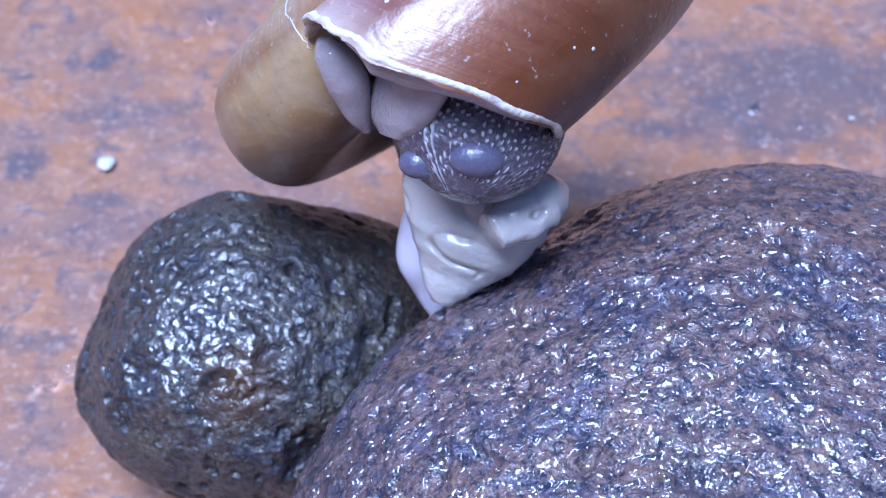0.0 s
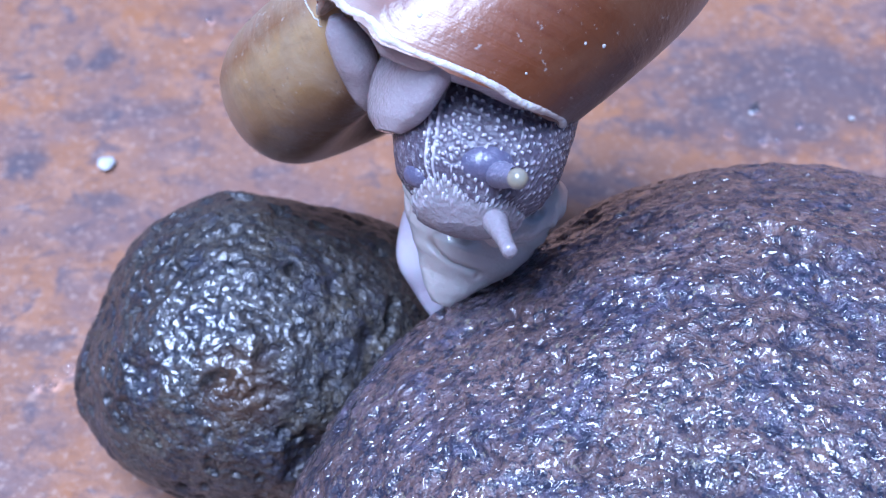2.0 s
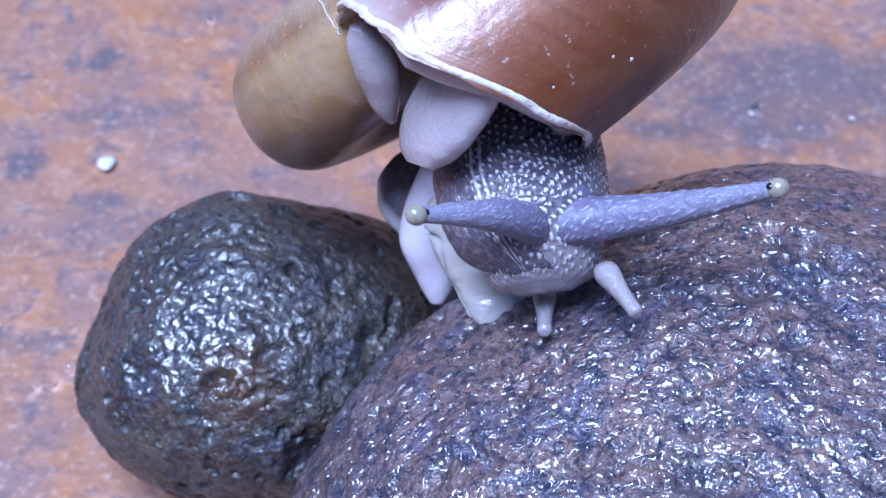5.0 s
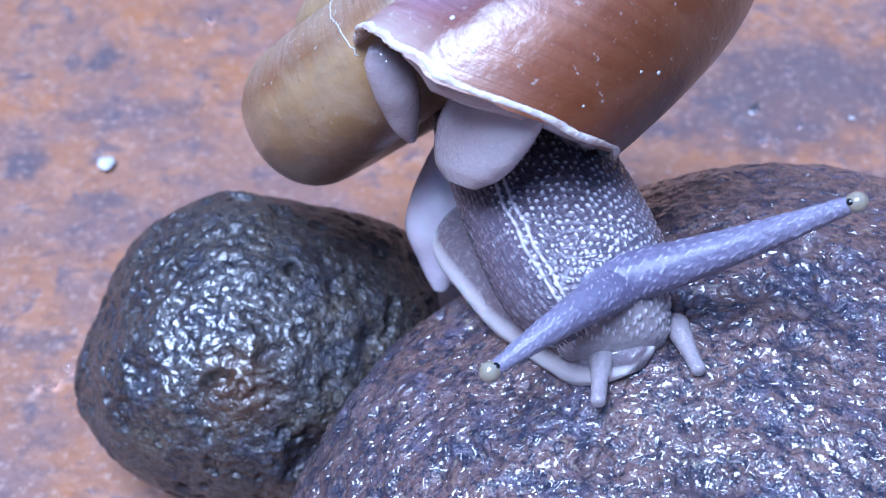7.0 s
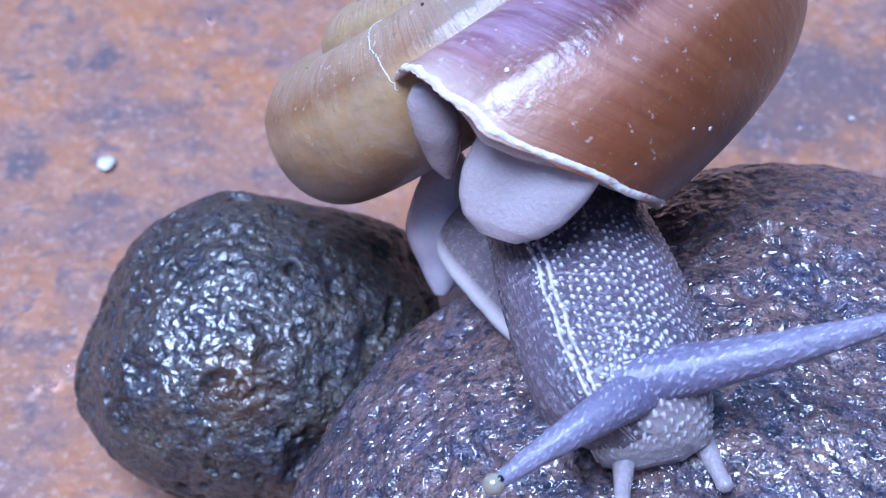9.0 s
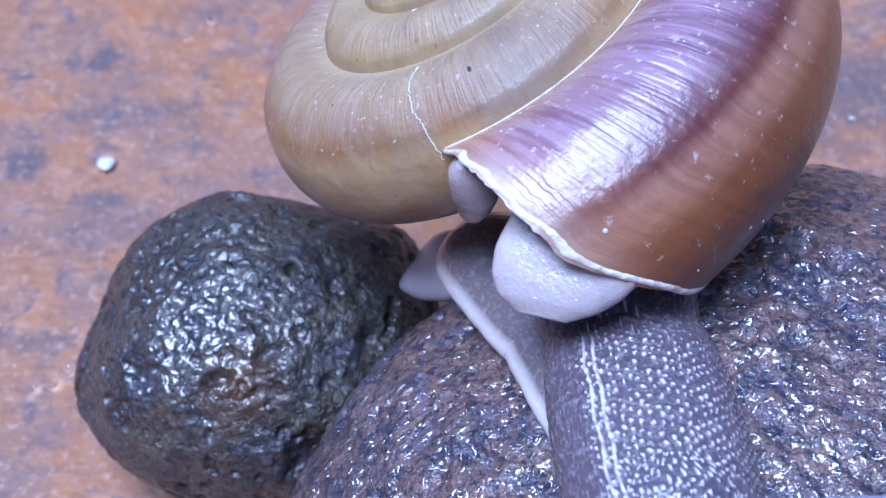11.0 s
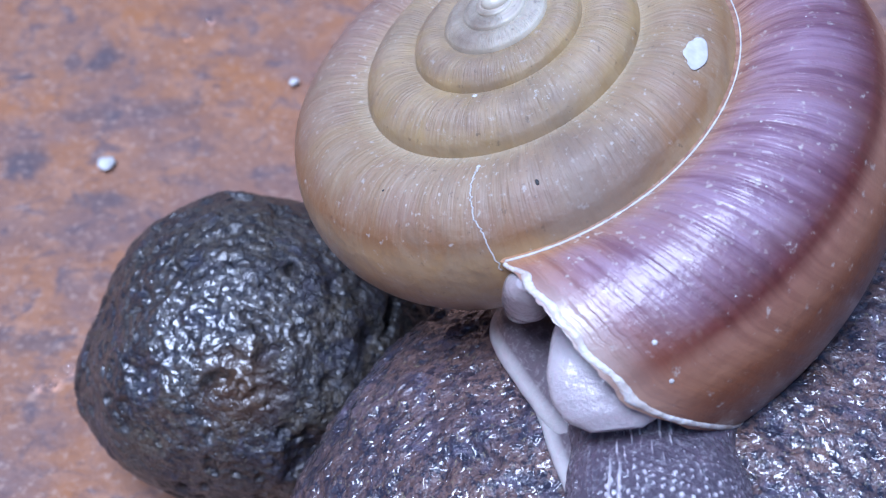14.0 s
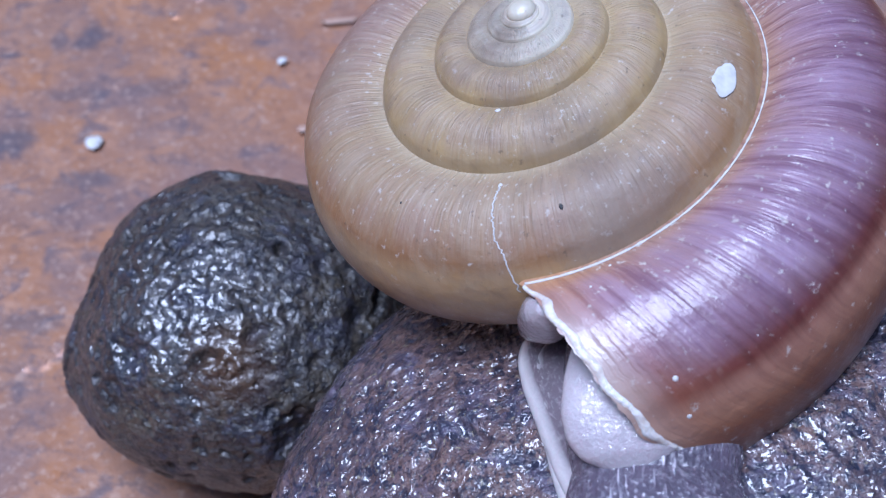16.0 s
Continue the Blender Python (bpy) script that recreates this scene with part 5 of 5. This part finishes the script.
    SOLE = [(0, 0.00756, -0.01201, -0.01109, -38.9, 8.7, -158.6), (0.5, 0.00733, -0.01261, -0.01125, -38.9, 8.7, -158.6), (1, 0.00687, -0.01285, -0.01152, -38.9, 8.7, -158.6), (1.5, 0.00655, -0.01290, -0.01186, -38.9, 8.7, -158.6), (2, 0.00635, -0.01289, -0.01202, -38.9, 8.7, -158.6), (2.5, 0.00613, -0.01287, -0.01202, -38.9, 8.7, -158.6), (3, 0.00591, -0.01274, -0.01206, -38.9, 8.7, -158.6), (3.5, 0.00551, -0.01295, -0.01187, -33.0, 9.0, -157.7), (4, 0.00537, -0.01307, -0.01208, -22.5, 10.4, -153.9), (4.6, 0.00497, -0.01283, -0.01373, -18.7, 14.2, -142.9), (5.25, 0.00533, -0.01197, -0.01843, -18.0, 18.6, -126.3), (5.9, 0.00843, -0.02188, -0.01176, 23.4, 16.7, -134.2), (6.5, 0.00910, -0.02311, -0.01105, 19.7, 16.4, -135.3), (7, 0.01003, -0.02354, -0.01077, 17.1, 14.8, -140.8), (7.5, 0.01054, -0.02432, -0.01067, 14.4, 13.0, -146.4), (8, 0.01098, -0.02529, -0.01048, 12.1, 11.4, -151.1), (8.5, 0.01067, -0.02524, -0.01062, 10.4, 10.6, -153.4), (9, 0.01017, -0.02509, -0.01086, 9.2, 10.1, -154.7), (9.6, 0.00941, -0.02388, -0.01176, 8.0, 9.4, -156.7), (10.25, 0.00871, -0.02191, -0.01315, 6.7, 8.7, -158.5), (10.9, 0.00815, -0.02010, -0.01444, 5.4, 8.1, -160.1), (11.5, 0.00739, -0.01859, -0.01524, 4.5, 7.7, -161.1), (12, 0.00682, -0.01779, -0.01550, 3.5, 7.1, -162.6), (12.5, 0.00627, -0.01733, -0.01522, 2.3, 6.4, -164.4), (13, 0.00597, -0.01671, -0.01472, 1.3, 6.1, -165.3), (13.5, 0.00561, -0.01658, -0.01435, 0.2, 5.8, -165.9), (14, 0.00572, -0.01681, -0.01388, -1.5, 5.4, -166.9), (14.5, 0.00554, -0.01719, -0.01332, -3.3, 4.9, -168.1), (15, 0.00527, -0.01704, -0.01312, -4.6, 4.7, -168.6), (15.5, 0.00469, -0.01717, -0.01334, -5.6, 4.6, -169.0), (16, 0.00448, -0.01742, -0.01345, -6.4, 4.4, -169.5)]
    TAIL = [(0, 0.00598, -0.01564, -0.01379, -55.3, 1.8, -175.7), (0.5, 0.00575, -0.01624, -0.01395, -55.3, 1.8, -175.7), (1, 0.00530, -0.01648, -0.01422, -55.3, 1.8, -175.7), (1.5, 0.00498, -0.01653, -0.01456, -55.3, 1.8, -175.7), (2, 0.00478, -0.01651, -0.01472, -55.3, 1.8, -175.7), (2.5, 0.00455, -0.01650, -0.01472, -55.3, 1.8, -175.7), (3, 0.00433, -0.01637, -0.01475, -55.3, 1.8, -175.7), (3.5, 0.00400, -0.01637, -0.01448, -54.8, 1.5, -176.3), (4, 0.00402, -0.01604, -0.01407, -53.9, 1.0, -177.7), (4.6, 0.00401, -0.01559, -0.01373, -52.7, 0.3, -179.3), (5.25, 0.00400, -0.01500, -0.01336, -50.8, -0.3, 179.2), (5.9, 0.00401, -0.01442, -0.01306, -50.1, -0.8, 178.1), (6.5, 0.00406, -0.01393, -0.01296, -51.2, -1.1, 177.4), (7, 0.00428, -0.01341, -0.01289, -52.2, -1.1, 177.3), (7.5, 0.00414, -0.01300, -0.01296, -52.9, -1.1, 177.3), (8, 0.00401, -0.01280, -0.01290, -53.5, -1.1, 177.4), (8.5, 0.00309, -0.01186, -0.01324, -54.1, -1.1, 177.3), (9, 0.00213, -0.01104, -0.01366, -54.9, -1.3, 176.8), (9.6, 0.00160, -0.01013, -0.01473, -57.6, -2.5, 174.0), (10.25, 0.00182, -0.00959, -0.01690, -66.3, -9.0, 157.7), (10.9, 0.00240, -0.00925, -0.01923, -54.6, -22.4, 100.6), (11.5, 0.00281, -0.00880, -0.02066, -29.3, -21.3, 68.7), (12, 0.00307, -0.00849, -0.02085, -29.1, -20.9, 65.5), (12.5, 0.00318, -0.00871, -0.02018, -33.1, -20.8, 65.2), (13, 0.00329, -0.00910, -0.01920, -30.3, -20.6, 64.0), (13.5, 0.00324, -0.00982, -0.01838, -25.6, -20.5, 63.6), (14, 0.00372, -0.01020, -0.01776, -22.3, -20.8, 65.1), (14.5, 0.00388, -0.01054, -0.01714, -18.5, -21.1, 67.2), (15, 0.00388, -0.01041, -0.01696, -13.9, -21.2, 67.8), (15.5, 0.00345, -0.01051, -0.01733, -8.9, -21.1, 67.6), (16, 0.00335, -0.01082, -0.01758, -3.4, -21.1, 67.3)]
    FOLD = [(0, 0.01235, -0.02117, -0.00598, -2.9, 17.8, -50.3), (0.5, 0.01208, -0.02173, -0.00619, -3.5, 18.1, -51.2), (1, 0.01160, -0.02195, -0.00649, -3.8, 18.2, -51.8), (1.5, 0.01126, -0.02198, -0.00685, -4.1, 18.3, -52.3), (2, 0.01102, -0.02194, -0.00707, -4.6, 18.5, -53.3), (2.5, 0.01073, -0.02186, -0.00716, -5.6, 19.0, -55.2), (3, 0.01039, -0.02162, -0.00737, -7.4, 19.6, -58.5), (3.5, 0.00974, -0.02096, -0.00825, -0.4, 21.4, -69.4), (4, 0.00973, -0.02023, -0.00920, -9.4, 21.4, -69.2), (4.6, 0.00967, -0.01973, -0.01045, -18.0, 21.9, -73.8), (5.25, 0.00982, -0.01964, -0.01160, -26.4, 22.7, -92.1), (5.9, 0.01040, -0.01956, -0.01212, -12.5, 18.6, -126.3), (6.5, 0.01119, -0.01933, -0.01233, -3.8, 14.9, -140.6), (7, 0.01203, -0.01948, -0.01189, -6.7, 13.1, -146.2), (7.5, 0.01222, -0.01973, -0.01202, -8.7, 13.1, -146.1), (8, 0.01234, -0.02041, -0.01212, -10.9, 13.6, -144.7), (8.5, 0.01186, -0.02083, -0.01248, -12.0, 13.3, -145.5), (9, 0.01132, -0.02159, -0.01290, -13.0, 12.7, -147.4), (9.6, 0.01103, -0.02231, -0.01393, -15.4, 11.4, -151.2), (10.25, 0.01109, -0.02304, -0.01557, -18.8, 10.0, -155.2), (10.9, 0.01111, -0.02360, -0.01735, -23.3, 8.8, -158.3), (11.5, 0.01074, -0.02387, -0.01875, -29.0, 8.1, -160.0), (12, 0.01007, -0.02388, -0.01968, -34.3, 7.9, -160.6), (12.5, 0.00927, -0.02400, -0.02017, -39.0, 7.9, -160.6), (13, 0.00883, -0.02386, -0.02045, -43.3, 8.0, -160.3), (13.5, 0.00828, -0.02394, -0.02090, -47.2, 8.3, -159.5), (14, 0.00802, -0.02389, -0.02130, -50.8, 8.7, -158.6), (14.5, 0.00749, -0.02400, -0.02156, -54.2, 9.1, -157.6), (15, 0.00713, -0.02399, -0.02210, -57.3, 9.5, -156.5), (15.5, 0.00653, -0.02449, -0.02304, -60.2, 9.8, -155.7), (16, 0.00626, -0.02524, -0.02384, -62.9, 10.0, -155.2)]
    LOBE = [(0, 0.00512, -0.01834, -0.00074, -52.5, 24.0, 129.2), (0.5, 0.00483, -0.01894, -0.00078, -50.8, 25.1, 130.2), (1, 0.00431, -0.01917, -0.00092, -49.0, 26.2, 131.3), (1.5, 0.00396, -0.01941, -0.00100, -46.5, 27.6, 132.9), (2, 0.00388, -0.02006, -0.00050, -45.3, 27.7, 132.9), (2.5, 0.00384, -0.02083, 0.00023, -45.3, 26.6, 131.8), (3, 0.00371, -0.02121, 0.00065, -44.5, 26.0, 131.2), (3.5, 0.00349, -0.02135, 0.00082, -44.1, 25.6, 130.8), (4, 0.00375, -0.02096, 0.00057, -44.0, 25.5, 130.7), (4.6, 0.00414, -0.02064, 0.00028, -44.3, 24.5, 131.5), (5.25, 0.00472, -0.02051, 0.00011, -46.6, 22.4, 132.3), (5.9, 0.00540, -0.02048, 0.00003, -49.3, 20.4, 133.1), (6.5, 0.00604, -0.02043, -0.00006, -50.7, 18.9, 134.3), (7, 0.00672, -0.02029, -0.00020, -50.5, 17.2, 136.7), (7.5, 0.00705, -0.02037, -0.00048, -49.9, 15.5, 139.3), (8, 0.00737, -0.02094, -0.00049, -49.6, 13.7, 141.9), (8.5, 0.00689, -0.02117, -0.00065, -50.1, 11.6, 145.0), (9, 0.00629, -0.02156, -0.00087, -50.4, 9.6, 148.5), (9.6, 0.00613, -0.02163, -0.00187, -47.5, 7.6, 153.1), (10.25, 0.00651, -0.02138, -0.00361, -41.5, 5.0, 157.9), (10.9, 0.00694, -0.02088, -0.00547, -35.4, 1.9, 161.8), (11.5, 0.00690, -0.02025, -0.00675, -31.5, -1.2, 165.1), (12, 0.00648, -0.01964, -0.00743, -29.4, -0.7, 166.3), (12.5, 0.00595, -0.01941, -0.00774, -28.0, 1.0, 170.2), (13, 0.00577, -0.01913, -0.00790, -27.0, 3.4, 175.9), (13.5, 0.00551, -0.01912, -0.00818, -26.0, 5.3, -179.6), (14, 0.00557, -0.01900, -0.00840, -25.3, 6.2, -177.4), (14.5, 0.00539, -0.01906, -0.00848, -25.0, 6.5, -176.5), (15, 0.00533, -0.01890, -0.00877, -25.0, 6.6, -176.3), (15.5, 0.00494, -0.01900, -0.00931, -24.9, 6.8, -175.9), (16, 0.00479, -0.01910, -0.00956, -24.9, 7.0, -175.4)]
    LAPPET = (0.01320, -0.00420, -0.01030, -111.4, -26.4, -113.6)
    key = lambda rows: [(r[0], pose(*r[1:])) for r in rows]
    walk(SNAIL, key(CRAWL))
    for name in ("shell", "collar", "wall"):
        walk(PARTS[name], key(SHELL))
    # the flap under the lip slides along it as the body comes out
    slide = lambda t: min(1.0, max(0.0, (11.5 - t) / 2.5))
    walk(PARTS["lappet"], [(t, Matrix.Translation(Vector((0.0007, -0.0004, -0.0004)) * slide(t)) @ m @ pose(*LAPPET)) for t, m in key(SHELL)])
    # the head is drawn into the neck at first
    NECK = [(t, x + 0.0006 * drawn(t) - 0.0012 * leaning(t), y + 0.0007 * drawn(t), z + 0.0003 * drawn(t), *r) for t, x, y, z, *r in NECK]
    NECK_ROOT = [(t, x - 0.0012 * leaning(t), y, z, *r) for t, x, y, z, *r in NECK_ROOT]
    FEELER_A, FEELER_B = ([(t, x, y + 0.0036 * max(0.0, min(1.0, 1.45 - t)), z, *r) for t, x, y, z, *r in rows] for rows in (FEELER_A, FEELER_B))
    FEELER_B = [(t, x, y + 0.0016 * max(0.0, min(1.0, 4.4 - t)), z, *r) for t, x, y, z, *r in FEELER_B]
    EYESTALK_A = [(t, x + 0.0004 * drawn(t + 0.3), y + 0.0046 * drawn(t + 0.3), z - 0.0011 * drawn(t + 0.3), *r) for t, x, y, z, *r in EYESTALK_A]
    EYESTALK_B = [(t, x + 0.0014 * drawn(t - 0.3), y + 0.0056 * drawn(t - 0.3), z - 0.0018 * drawn(t - 0.3), *r) for t, x, y, z, *r in EYESTALK_B]
    HEAD = [(t, x + 0.0006 * drawn(t) - 0.0004 * leaning(t), y + 0.0042 * drawn(t), z - 0.0012 * drawn(t), *r) for t, x, y, z, *r in HEAD]
    early = lambda t: max(0.0, min(1.0, 3.0 - t))
    LOBE = [(t, x - 0.0009 * max(0.0, 1 - abs(t - 8) / 4) - 0.0004 * early(t), y - 0.0003 * early(t), z + 0.0025 * early(t), *r) for t, x, y, z, *r in LOBE]
    for name, rows in (("neck", NECK), ("neck_root", NECK_ROOT), ("head", HEAD), ("feeler_a", FEELER_A), ("feeler_b", FEELER_B),
                       ("foot", FOOT), ("side", SIDE), ("sole", SOLE), ("tail", TAIL), ("fold", FOLD)):
        walk(PARTS[name], key(rows))
    walk(PARTS["lobe"], [(t, m @ pose(0, 0, 0, 0, float(np.interp(t, (4.0, 8.0, 11.5), (10.0, 13.0, 0.0))))) for t, m in key(LOBE)])
    # the eyestalks' roots bulge from the drawn-in head, then ride on it
    BULGE_A = [(0, 0.0087, -0.0234, 0.0001), (0.5, 0.0083, -0.0241, 0.0000), (1, 0.0082, -0.0246, -0.0003), (1.5, 0.0080, -0.0253, -0.0002), (2, 0.0079, -0.0255, -0.0001)]
    BULGE_B = [(0, 0.0056, -0.0226, -0.0011), (0.5, 0.0053, -0.0230, -0.0015), (1, 0.0049, -0.0233, -0.0017), (1.5, 0.0047, -0.0242, -0.0016), (2, 0.0047, -0.0251, -0.0013)]
    for name, side, rows in (("bulge_a", -1, BULGE_A), ("bulge_b", 1, BULGE_B)):
        later = [(t, Matrix.Translation(m @ Vector((0.0014 * side, -0.0004, 0.0018))) @ pose(0, 0, 0, 42)) for t, m in key(HEAD) if t > 2.4]
        walk(PARTS[name], [(t, pose(x, y, z, 42)) for t, x, y, z in rows] + later)
    # one eyestalk's root rises on the head as they stretch, the other's sinks into it
    for name, rows in (("eyestalk_a", EYESTALK_A), ("eyestalk_b", EYESTALK_B)):
        walk(PARTS[name], [(t, m @ pose(0, 0, 0, float(np.interp(t, (2.0, 3.5, 6.0), (0.0, -1.5, -3.0) if name == "eyestalk_a" else (0.0, 5.0, 8.0))))) for t, m in key(rows)])


motions()
